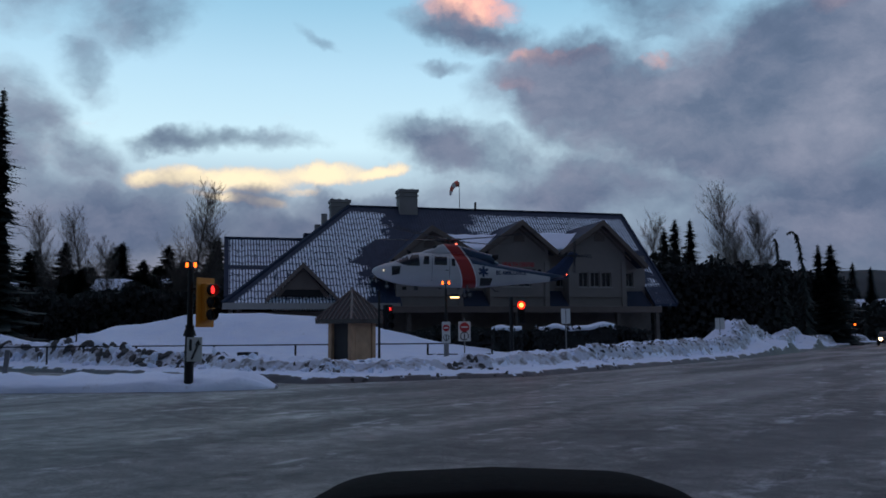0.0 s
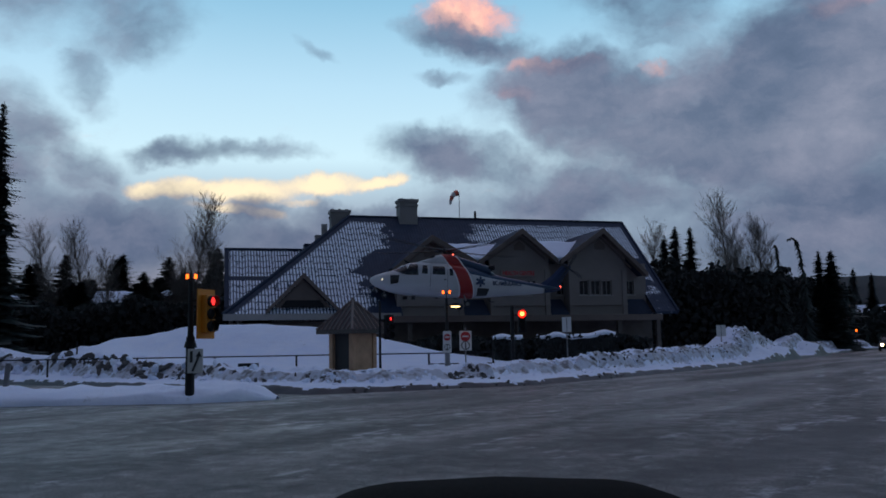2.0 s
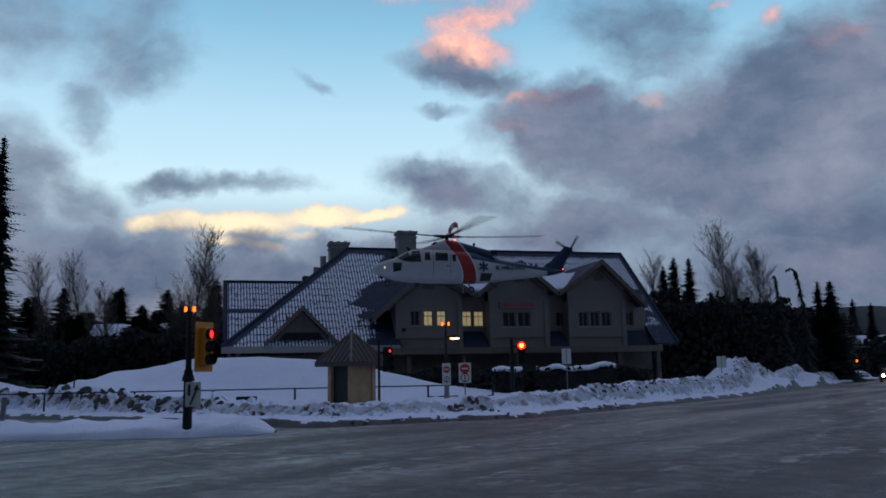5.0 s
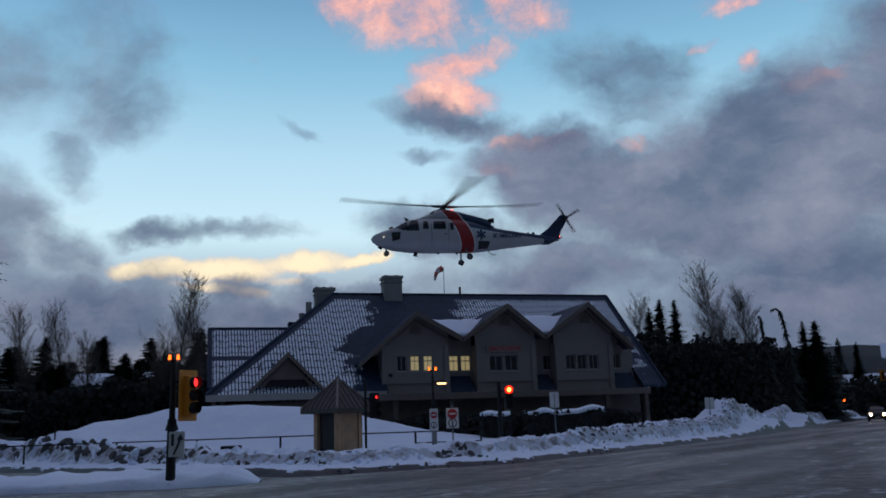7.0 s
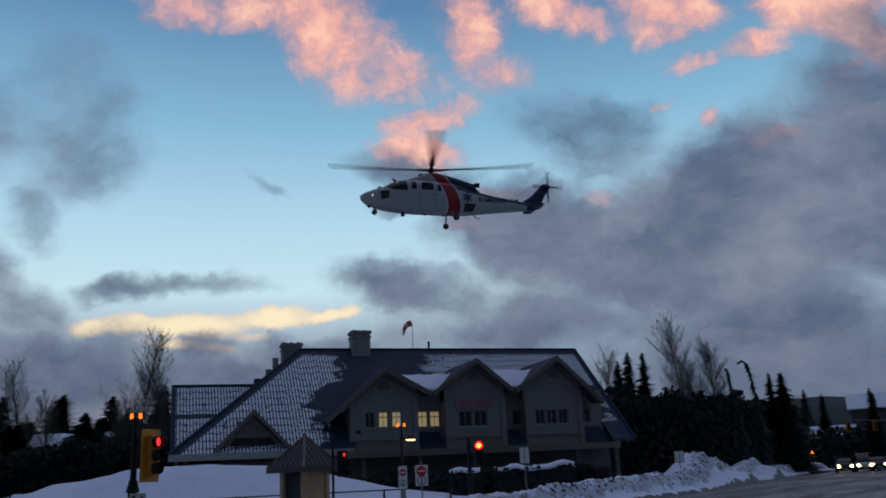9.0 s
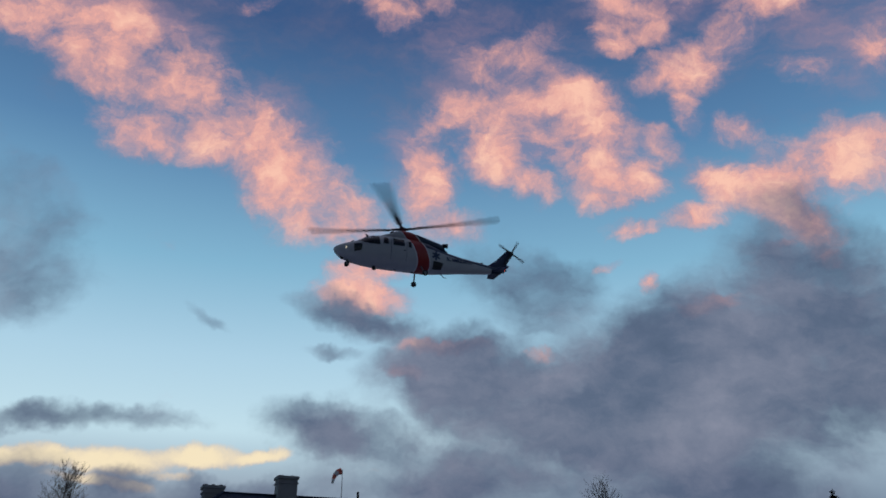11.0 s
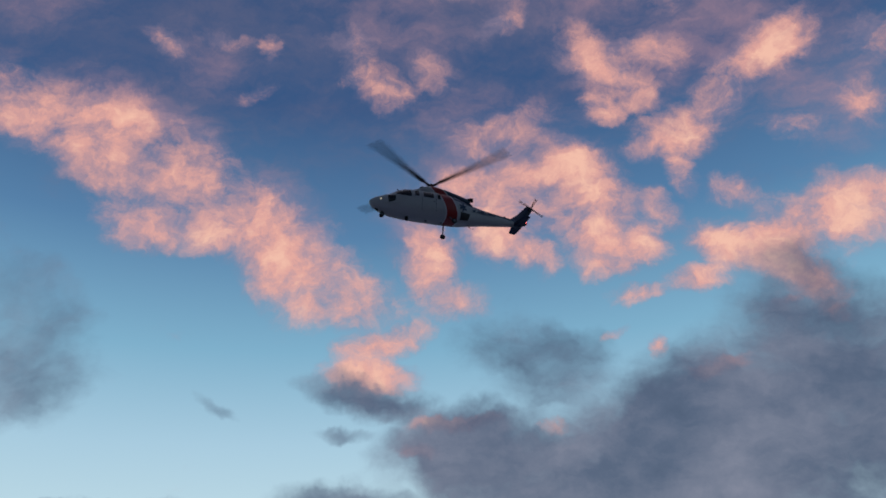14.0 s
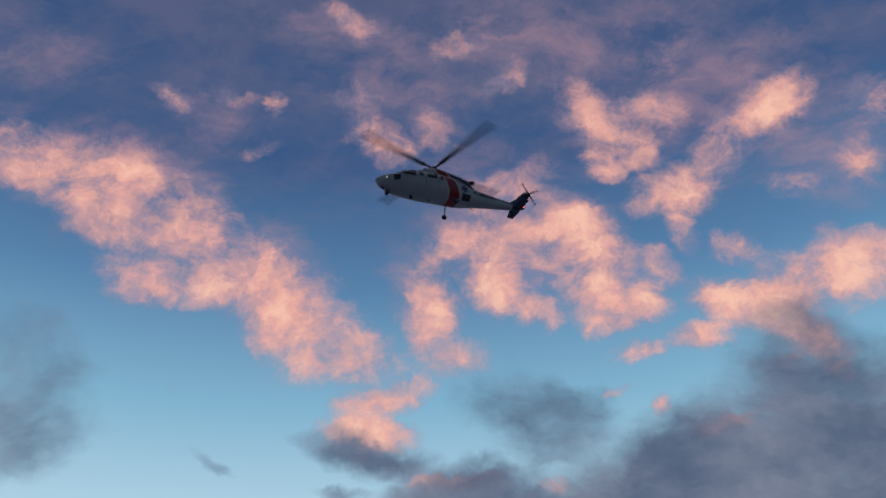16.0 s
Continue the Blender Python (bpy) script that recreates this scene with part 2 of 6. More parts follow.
# the sky away from the sunset is dimmer
dim = W.put("ShaderNodeMapRange", (("Value", ahead), ("From Min", -0.7), ("From Max", 0.55), ("To Min", 0.24), ("To Max", 1.0)), interpolation_type="SMOOTHSTEP").outputs[0]
bg = W.put("ShaderNodeBackground", (("Color", W.mix(1.0, sky, W.put("ShaderNodeCombineXYZ", ((0, dim), (1, W.math("MULTIPLY", dim, W.math("MULTIPLY_ADD", dim, 0.10, 0.90))), (2, dim))).outputs[0], "MULTIPLY")), ("Strength", 1.0)))
WT.links.new(bg.outputs[0], W.put("ShaderNodeOutputWorld").inputs[0])

# ---- materials ----


def surface(name, base, rough=0.6, metal=0.0, scale=3.0, fine_scale=40.0, vary=0.25, bump=0.15, spec=0.5, emit=None, power=0.0, island=0.0):
    """A plain surface with two scales of variation and fine relief."""
    m = bpy.data.materials.new(name)
    m.use_nodes = True
    n = Nodes(m.node_tree)
    b = m.node_tree.nodes["Principled BSDF"]
    at = n.put("ShaderNodeTexCoord").outputs["Object"]
    big_n, fine_n = n.noise(at, scale, 5).outputs[0], n.noise(at, fine_scale, 4).outputs[0]
    k = n.math("ADD", n.math("MULTIPLY", big_n, 0.65), n.math("MULTIPLY", fine_n, 0.35))
    dark, light = [c * (1 - vary) for c in base], [min(1, c * (1 + vary)) for c in base]
    col = n.ramp(k, [(0.3, dark), (0.7, light)])
    if island:
        rnd = n.put("ShaderNodeObjectInfo").outputs["Random"]
        hs = n.put("ShaderNodeHueSaturation", (("Color", col), ("Value", n.math("MULTIPLY_ADD", rnd, island, 1 - island / 2))))
        col = hs.outputs[0]
    m.node_tree.links.new(col, b.inputs["Base Color"])
    m.node_tree.links.new(n.math("MULTIPLY_ADD", fine_n, 0.3, rough - 0.15, clamp=True), b.inputs["Roughness"])
    b.inputs["Metallic"].default_value = metal
    b.inputs["Specular IOR Level"].default_value = spec
    if bump:
        bp = n.put("ShaderNodeBump", (("Height", fine_n), ("Strength", bump), ("Distance", 0.02)))
        m.node_tree.links.new(bp.outputs[0], b.inputs["Normal"])
    if emit:
        b.inputs["Emission Color"].default_value = (*emit, 1)
        b.inputs["Emission Strength"].default_value = power
    return m


def snow_material(name, soiled):
    m = bpy.data.materials.new(name)
    m.use_nodes = True
    n = Nodes(m.node_tree)
    b = m.node_tree.nodes["Principled BSDF"]
    at = n.put("ShaderNodeTexCoord").outputs["Object"]
    coarse, fine_n = n.noise(at, 0.9, 6, 0.6).outputs[0], n.noise(at, 9, 5, 0.65).outputs[0]
    grit = n.noise(at, 2.6, 8, 0.7).outputs[0]
    spots = n.math("MULTIPLY", n.step(grit, 0.60 - 0.2 * soiled, 0.70 - 0.1 * soiled), n.step(coarse, 0.45 - 0.2 * soiled, 0.62 - 0.12 * soiled))
    dirt = n.math("MAXIMUM", 0.38 * soiled, n.math("MULTIPLY", spots, 0.45 + 0.45 * soiled))
    clean = n.ramp(coarse, [(0.3, (0.70, 0.78, 0.96)), (0.7, (0.80, 0.86, 0.99))])
    soil = n.ramp(fine_n, [(0.3, (0.10, 0.09, 0.085)), (0.7, (0.26, 0.24, 0.23))])
    m.node_tree.links.new(n.mix(dirt, clean, soil), b.inputs["Base Color"])
    b.inputs["Roughness"].default_value = 0.75
    b.inputs["Specular IOR Level"].default_value = 0.3
    bp = n.put("ShaderNodeBump", (("Height", n.math("ADD", fine_n, grit)), ("Strength", 0.6), ("Distance", 0.08)))
    m.node_tree.links.new(bp.outputs[0], b.inputs["Normal"])
    return m


def asphalt_material():
    m = bpy.data.materials.new("wet_asphalt")
    m.use_nodes = True
    n = Nodes(m.node_tree)
    b = m.node_tree.nodes["Principled BSDF"]
    at = n.put("ShaderNodeTexCoord").outputs["Object"]
    along = n.put("ShaderNodeMapping", (("Vector", at), ("Rotation", (0, 0, radians(-54))))).outputs[0]
    drawn = n.vec("MULTIPLY", along, (0.07, 0.42, 1.0))
    streak = n.noise(drawn, 0.8, 3, 0.5, 0.8).outputs[0]
    grain, patch = n.noise(at, 26, 6, 0.75).outputs[0], n.noise(at, 0.5, 8, 0.66).outputs[0]
    blot = n.noise(at, 2.4, 7, 0.7).outputs[0]
    salt = n.step(n.math("ADD", n.math("MULTIPLY", streak, 0.55), n.math("ADD", n.math("MULTIPLY", patch, 0.28), n.math("MULTIPLY", blot, 0.17))), 0.40, 0.62)
    col = n.mix(salt, (0.036, 0.035, 0.038, 1), (0.250, 0.234, 0.230, 1))
    col = n.mix(n.step(grain, 0.40, 0.66), col, n.mix(0.8, col, (0.014, 0.014, 0.016, 1)))
    # pale streaks painted into the colour as highlights of the wet surface
    wet_glint = n.math("MULTIPLY", n.step(n.noise(drawn, 3.0, 8, 0.70, 0.4).outputs[0], 0.53, 0.62), n.math("MULTIPLY", n.step(blot, 0.42, 0.58), n.step(patch, 0.46, 0.58)))
    col = n.mix(n.math("MULTIPLY", wet_glint, 0.9), col, (0.50, 0.50, 0.52, 1))
    m.node_tree.links.new(col, b.inputs["Base Color"])
    wet = n.step(n.math("ADD", n.math("MULTIPLY", n.noise(drawn, 1.2, 3, 0.55, 0.3).outputs[0], 0.55), n.math("MULTIPLY", blot, 0.45)), 0.42, 0.62)
    m.node_tree.links.new(n.math("SUBTRACT", n.math("MULTIPLY_ADD", grain, 0.3, 0.46), n.math("MULTIPLY", wet, 0.30)), b.inputs["Roughness"])
    hgt = n.math("ADD", n.math("MULTIPLY", grain, 0.6), n.math("MULTIPLY", blot, 0.4))
    bp = n.put("ShaderNodeBump", (("Height", hgt), ("Strength", 0.9), ("Distance", 0.04)))
    m.node_tree.links.new(bp.outputs[0], b.inputs["Normal"])
    return m


RIDGE_END = 22.0


def roof_material(name, hip):
    """Blue-grey ribbed roof with snow lying in broken stripes between the ribs."""
    m = bpy.data.materials.new(name)
    m.use_nodes = True
    n = Nodes(m.node_tree)
    b = m.node_tree.nodes["Principled BSDF"]
    at = n.put("ShaderNodeTexCoord").outputs["Object"]
    sep = n.put("ShaderNodeSeparateXYZ", ((0, at),))
    x, z = sep.outputs[0], sep.outputs[2]
    lines = n.math("PINGPONG", n.math("ADD", x, 40.0), 0.115)
    rib = n.step(lines, 0.030, 0.050)
    column = n.put("ShaderNodeTexWhiteNoise", (("Vector", n.put("ShaderNodeCombineXYZ", ((0, n.math("FLOOR", n.math("DIVIDE", n.math("ADD", x, 40.115), 0.23))),)).outputs[0]),))
    slip = n.math("MULTIPLY", column.outputs[0], 0.22)
    course = n.step(n.math("PINGPONG", n.math("ADD", z, slip), 0.26), 0.022, 0.050)
    tick = n.math("MAXIMUM", course, n.step(n.noise(n.vec("MULTIPLY", at, (4.3, 0.0, 2.2)), 1.0, 2, 0.5).outputs[0], 0.57, 0.63))
    torn = n.noise(n.vec("MULTIPLY", at, (4.3, 0.35, 1.1)), 1.0, 4, 0.6).outputs[0]
    patch = n.noise(n.vec("MULTIPLY", at, (0.34, 0.34, 1.05)), 1.0, 5, 0.62).outputs[0]
    ragged = n.math("ADD", n.math("MULTIPLY", n.math("SUBTRACT", patch, 0.5), 7.5), n.math("MULTIPLY", n.math("SUBTRACT", torn, 0.5), 2.4))
    if hip:
        # the wind has bared the slope beside the gable; its edge runs unevenly up to the ridge
        limit = n.math("MULTIPLY_ADD", n.ramp(n.math("DIVIDE", z, 12.0), [(0.40, (0.30,) * 3), (0.66, (0.31,) * 3), (0.74, (0.42,) * 3), (0.85, (0.62,) * 3), (0.95, (0.42,) * 3)]), 10.0, -5.0)
        left = n.step(n.math("SUBTRACT", n.math("ADD", limit, ragged), x), -0.25, 0.25)
        edge = n.math("ADD", x, n.math("MULTIPLY_ADD", n.math("SUBTRACT", 11.95, z), 1.195, 2.2))
        left = n.math("MULTIPLY", left, n.step(edge, 0.55, 0.80))
        right = n.math("MULTIPLY", n.step(n.math("ADD", x, n.math("MULTIPLY", ragged, 0.7)), 7.4, 8.2), n.step(z, 8.2, 8.9))
        side = n.math("MULTIPLY", n.step(x, 19.0, 20.2), n.step(patch, 0.50, 0.56))
        keep = n.math("MAXIMUM", left, n.math("MAXIMUM", right, side))
        keep = n.math("MULTIPLY", keep, n.step(n.math("SUBTRACT", RIDGE_END, x), 0.30, 0.55))
    else:
        keep = n.step(n.math("ABSOLUTE", n.math("SUBTRACT", z, 6.75)), 0.14, 0.22)
    lie = n.step(n.math("ADD", n.math("MULTIPLY", torn, 0.9), n.math("MULTIPLY", patch, 0.45)), 0.50, 0.58)
    top = n.math("SUBTRACT", 1.0, n.step(n.math("ADD", z, n.math("MULTIPLY", n.math("SUBTRACT", torn, 0.5), 0.4)), 11.35, 11.5))
    white = n.math("MULTIPLY", n.math("MULTIPLY", n.math("MULTIPLY", rib, tick), lie), n.math("MULTIPLY", keep, top))
    blue = n.ramp(n.noise(at, 2.0, 5).outputs[0], [(0.3, (0.018, 0.030, 0.058)), (0.7, (0.030, 0.046, 0.084))])
    m.node_tree.links.new(n.mix(white, blue, (0.80, 0.86, 0.96, 1)), b.inputs["Base Color"])
    b.inputs["Specular IOR Level"].default_value = 0.22
    m.node_tree.links.new(n.math("MULTIPLY_ADD", white, 0.25, 0.55), b.inputs["Roughness"])
    bp = n.put("ShaderNodeBump", (("Height", n.math("MAXIMUM", n.math("SUBTRACT", 1.0, rib), white)), ("Strength", 0.5), ("Distance", 0.05)))
    m.node_tree.links.new(bp.outputs[0], b.inputs["Normal"])
    return m


def livery_material():
    """White fuselage paint with a curved red band and a dark blue upper rear."""
    m = bpy.data.materials.new("helicopter_livery")
    m.use_nodes = True
    n = Nodes(m.node_tree)
    b = m.node_tree.nodes["Principled BSDF"]
    at = n.put("ShaderNodeTexCoord").outputs["Object"]
    sep = n.put("ShaderNodeSeparateXYZ", ((0, at),))
    x, z = sep.outputs[0], sep.outputs[2]
    lift = n.math("POWER", n.math("DIVIDE", n.math("MAXIMUM", z, 0.0), 2.8), 2.0)
    off = n.math("SUBTRACT", x, n.math("MULTIPLY_ADD", lift, 1.35, -1.30))
    red = n.step(n.math("ABSOLUTE", off), 0.43, 0.41)
    trim = n.step(n.math("ABSOLUTE", off), 0.50, 0.48)
    line = n.math("MULTIPLY_ADD", n.math("ADD", x, 2.0), 0.125, 1.40)
    blue = n.math("MULTIPLY", n.step(n.math("SUBTRACT", z, line), -0.01, 0.01), n.step(off, -0.50, -0.52))
    blue = n.math("MAXIMUM", blue, n.step(x, -6.45, -6.5))
    stain = n.noise(at, 1.6, 6, 0.6).outputs[0]
    col = n.mix(stain, (0.42, 0.42, 0.43, 1), (0.54, 0.53, 0.53, 1))
    col = n.mix(blue, col, (0.010, 0.035, 0.075, 1))
    col = n.mix(trim, col, (0.75, 0.75, 0.75, 1))
    col = n.mix(red, col, (0.33, 0.020, 0.018, 1))
    m.node_tree.links.new(col, b.inputs["Base Color"])
    m.node_tree.links.new(n.math("MULTIPLY_ADD", stain, 0.25, 0.22), b.inputs["Roughness"])
    return m


def glowing(name, colour, power):
    m = bpy.data.materials.new(name)
    m.use_nodes = True
    b = m.node_tree.nodes["Principled BSDF"]
    b.inputs["Base Color"].default_value = (*colour, 1)
    b.inputs["Emission Color"].default_value = (*colour, 1)
    b.inputs["Emission Strength"].default_value = power
    return m


SNOW, CUT_SNOW, SLUSH = snow_material("ploughed_snow", 0.0), snow_material("dirty_cut_snow", 1.0), surface("black_road_slush", (0.055, 0.055, 0.06), 0.6, scale=1.5, fine_scale=14, vary=0.5, bump=0.5)
ASPHALT, LIVERY = asphalt_material(), livery_material()
ROOF, WING_ROOF = roof_material("snowy_metal_roof", True), roof_material("snowy_wing_roof", False)
CLEAN_SNOW = surface("settled_snow", (0.74, 0.80, 0.92), 0.75, scale=0.7, fine_scale=8, vary=0.06, bump=0.5)
STUCCO = surface("taupe_stucco", (0.215, 0.188, 0.176), 0.85, scale=0.6, fine_scale=30, vary=0.12)
# dark brown with the shade under the canopy put into the colour
SHADE_BROWN = surface("canopy_shade_brown", (0.10, 0.085, 0.075), 0.85, scale=1.2, fine_scale=14, vary=0.35, bump=0.4)
TIMBER = surface("brown_painted_timber", (0.135, 0.105, 0.09), 0.7, scale=1.5, fine_scale=25, vary=0.2)
METAL_ROOF = surface("blue_metal_roofing", (0.026, 0.038, 0.066), 0.7, scale=1.0, fine_scale=20, vary=0.2, spec=0.2)
CHIMNEY = surface("chimney_stucco", (0.26, 0.245, 0.235), 0.85, scale=1.0, fine_scale=20, vary=0.15)
FRAME_PAINT = surface("window_frame_paint", (0.30, 0.285, 0.27), 0.6, vary=0.1, bump=0)
DARK_GLASS = surface("dark_window_glass", (0.012, 0.014, 0.018), 0.18, vary=0.2, bump=0)
LIT_GLASS = surface("lit_window_glass", (0.5, 0.45, 0.3), 0.4, vary=0.2, bump=0, emit=(1.0, 0.80, 0.38), power=0.20)
BLACK_STEEL = surface("black_painted_steel", (0.012, 0.012, 0.014), 0.6, metal=0.0, spec=0.25, vary=0.3, bump=0.05)
GALVANISED = surface("galvanised_steel", (0.20, 0.20, 0.21), 0.45, metal=0.7, vary=0.2, bump=0.05)
YELLOW_PAINT = surface("signal_yellow_paint", (0.60, 0.21, 0.012), 0.5, vary=0.12, bump=0.05)
SIGN_WHITE = surface("sign_white", (0.60, 0.60, 0.58), 0.5, vary=0.1, bump=0)
SIGN_RED = surface("sign_red", (0.40, 0.02, 0.025), 0.5, vary=0.1, bump=0)
SIGN_BLACK = surface("sign_black", (0.02, 0.02, 0.02), 0.5, vary=0.1, bump=0)
SHINGLE = surface("brown_roof_metal", (0.036, 0.026, 0.023), 0.55, scale=2, fine_scale=25, vary=0.3)
SOIL = surface("frozen_dirty_clods", (0.075, 0.072, 0.072), 0.9, scale=2.5, fine_scale=18, vary=0.5, bump=0.5)
RIB = surface("pale_roof_rib", (0.15, 0.11, 0.10), 0.5, vary=0.2)
TAN_WALL = surface("tan_kiosk_wall", (0.36, 0.22, 0.13), 0.8, scale=2.5, fine_scale=22, vary=0.3, bump=0.3)
BARK = surface("dark_bark", (0.06, 0.05, 0.042), 0.9, scale=4, fine_scale=30, vary=0.3, bump=0.5)
NEEDLES = surface("spruce_needles", (0.032, 0.044, 0.040), 0.85, scale=1.5, fine_scale=12, vary=0.45, bump=0, island=0.4)
TWIG = surface("bare_birch_twigs", (0.12, 0.10, 0.09), 0.85, scale=2, fine_scale=20, vary=0.3, bump=0)
HEDGE = surface("hedge_leaves", (0.020, 0.023, 0.022), 0.9, scale=1.2, fine_scale=10, vary=0.5, bump=0)
RUBBER = surface("black_rubber", (0.02, 0.02, 0.021), 0.75, vary=0.2)
BLACK_PLASTIC = surface("black_grained_plastic", (0.004, 0.004, 0.005), 0.85, scale=4, fine_scale=220, vary=0.3, bump=0.1, spec=0.04)
ROTOR_GREY = surface("rotor_dark_grey", (0.022, 0.022, 0.025), 0.5, vary=0.2, bump=0)
NAVY = surface("navy_decal", (0.012, 0.03, 0.085), 0.4, vary=0.1, bump=0)
AMBER = glowing("amber_lamp", (1.0, 0.13, 0.010), 3.0)
# dim red of the halo round a lit signal, drawn as a glowing disc
RED_HALO = glowing("red_signal_halo", (1.0, 0.02, 0.006), 1.6)
RED_CORE = glowing("red_signal_core", (1.0, 0.09, 0.02), 12.0)
DIM_RED = glowing("red_signal_lens", (1.0, 0.03, 0.03), 1.6)
WARM_LAMP = glowing("warm_street_lamp", (1.0, 0.62, 0.25), 3.0)
HEADLIGHT = glowing("headlight_lens", (1.0, 0.66, 0.34), 14.0)
NOSE_LIGHT = glowing("landing_light", (1.0, 0.85, 0.6), 0.5)
BEACON_RED = glowing("red_beacon", (1.0, 0.10, 0.06), 3.0)

# ---- mesh tools ----


def part(name, bm, material, parent=None, label="", smooth=False):
    """Links a bmesh as one mesh object, under a thing or a part."""
    me = bpy.data.meshes.new(name)
    bmesh.ops.recalc_face_normals(bm, faces=bm.faces)
    if smooth:
        for f in bm.faces:
            f.smooth = True
    bm.to_mesh(me)
    bm.free()
    me.materials.append(material)
    ob = new(name, me)
    ob.parent = parent
    if label:
        tagged(ob, label)
    return ob


def again(name, ob, parent, m):
    """The same mesh once more as a part of its own."""
    c = new(name, ob.data)
    c.parent = parent
    c.matrix_local = m
    return c


def thing(name, label, category, group="", kind="", m=None):
    ob = tagged(new(name), label, category, group, kind)
    if m is not None:
        ob.matrix_basis = m
    return ob


def box(x0, y0, z0, x1, y1, z1, bevel=0.0, bm=None):
    bm = bm or bmesh.new()
    m = Matrix.Translation(((x0 + x1) / 2, (y0 + y1) / 2, (z0 + z1) / 2)) @ Matrix.Diagonal((abs(x1 - x0), abs(y1 - y0), abs(z1 - z0), 1))
    made = bmesh.ops.create_cube(bm, size=1, matrix=m)
    if bevel:
        edges = list({e for v in made["verts"] for e in v.link_edges})
        bmesh.ops.bevel(bm, geom=edges, offset=bevel, segments=2, affect="EDGES", profile=0.6)
    return bm


def tube(p0, p1, r0, r1=None, seg=8, bm=None, caps=True):
    bm = bm or bmesh.new()
    p0, p1 = Vector(p0), Vector(p1)
    r1 = r0 if r1 is None else r1
    q = (p1 - p0).to_track_quat("Z", "Y").to_matrix()
    rings = []
    for p, r in ((p0, r0), (p1, r1)):
        rings.append([bm.verts.new(p + q @ Vector((r * math.cos(a), r * math.sin(a), 0))) for a in (2 * math.pi * k / seg for k in range(seg))])
    for k in range(seg):
        bm.faces.new((rings[0][k], rings[0][(k + 1) % seg], rings[1][(k + 1) % seg], rings[1][k]))
    if caps:
        bm.faces.new(rings[0][::-1])
        bm.faces.new(rings[1])
    return bm


def loft(rings, bm=None, caps=True, closed=True):
    bm = bm or bmesh.new()
    vs = [[bm.verts.new(p) for p in r] for r in rings]
    n = len(vs[0])
    for a, b in zip(vs, vs[1:]):
        for k in range(n if closed else n - 1):
            bm.faces.new((a[k], a[(k + 1) % n], b[(k + 1) % n], b[k]))
    if caps:
        bm.faces.new(vs[0][::-1])
        bm.faces.new(vs[-1])
    return bm


def slab(outline, drop, bm=None):
    """A flat outline of points made solid along the vector drop."""
    bm = bm or bmesh.new()
    drop = Vector(drop)
    top = [bm.verts.new(p) for p in outline]
    low = [bm.verts.new(Vector(p) + drop) for p in outline]
    n = len(top)
    bm.faces.new(top)
    bm.faces.new(low[::-1])
    for k in range(n):
        bm.faces.new((top[k], low[k], low[(k + 1) % n], top[(k + 1) % n]))
    return bm


def lettering(text, size, material, parent, m, label="", thick=0.006, wide=None):
    """Raised letters as a mesh part, centred on its place."""
    cu = bpy.data.curves.new("lettering", "FONT")
    cu.body, cu.size, cu.extrude, cu.align_x, cu.align_y = text, size, thick, "CENTER", "CENTER"
    cu.offset = 0.012 * size / 0.36
    tmp = bpy.data.objects.new("lettering_source", cu)
    scene.collection.objects.link(tmp)
    me = bpy.data.meshes.new_from_object(tmp.evaluated_get(bpy.context.evaluated_depsgraph_get()))
    bpy.data.objects.remove(tmp)
    if wide:
        xs = [v.co.x for v in me.vertices]
        k = wide / (max(xs) - min(xs))
        for v in me.vertices:
            v.co.x *= k
    me.materials.clear()
    me.materials.append(material)
    ob = new("lettering", me)
    ob.parent = parent
    ob.matrix_local = m
    if label:
        tagged(ob, label)
    return ob

# ---- ground, road and snow ----
ground = part("ground", box(-2500, -2500, -1.0, 2500, 2500, -0.03), surface("snowy_ground", (0.12, 0.12, 0.125), 0.9, scale=0.05, fine_scale=1.2, vary=0.4), None)
tagged(ground, "wide snowy ground reaching to the horizon", "ground", kind="structure")
KERB = [(-90, 66), (-40, 47), (-21, 39.5), (-11, 32), (-6.5, 27.5), (-3.9, 25.9), (0.3, 28.1), (3.4, 29.7), (7.3, 34.5), (13.1, 42.3), (19.4, 51.3), (30.9, 69.4), (42, 87.6), (55, 107.3), (90, 162), (170, 290)]
road_outline = [(x, y + 1.5, 0.0) for x, y in KERB] + [(205, 290, 0), (84, 100, 0), (66, 66, 0), (60, 30, 0), (60, -40, 0), (-90, -40, 0)]
road = part("road", slab(road_outline, (0, 0, -0.02)), ASPHALT)
tagged(road, "wide wet asphalt road junction with salt streaks", "road", kind="structure")


def past_kerb(x, y):
    """Signed distance past the kerb line, positive on the snowy side."""
    best, sign = np.full(x.shape, 1e9), np.ones(x.shape)
    for (ax, ay), (bx, by) in zip(KERB, KERB[1:]):
        ux, uy = bx - ax, by - ay
        k = np.clip(((x - ax) * ux + (y - ay) * uy) / (ux * ux + uy * uy), 0, 1)
        d = np.hypot(x - ax - k * ux, y - ay - k * uy)
        s = np.where(ux * (y - ay) - uy * (x - ax) > 0, 1.0, -1.0)
        near = d < best
        best, sign = np.where(near, d, best), np.where(near, s, sign)
    return best * sign


def lumps(x, y, scale, octaves=4):
    out = np.zeros(x.shape)
    flat = out.ravel()
    for i, (a, b) in enumerate(zip(x.ravel(), y.ravel())):
        flat[i] = noise.fractal(Vector((a * scale, b * scale, 3.7)), 0.9, 2.1, octaves)
    return out


def bump_at(x, y, cx, cy, rx, ry, h):
    return h * np.exp(-((x - cx) / rx) ** 2 - ((y - cy) / ry) ** 2)


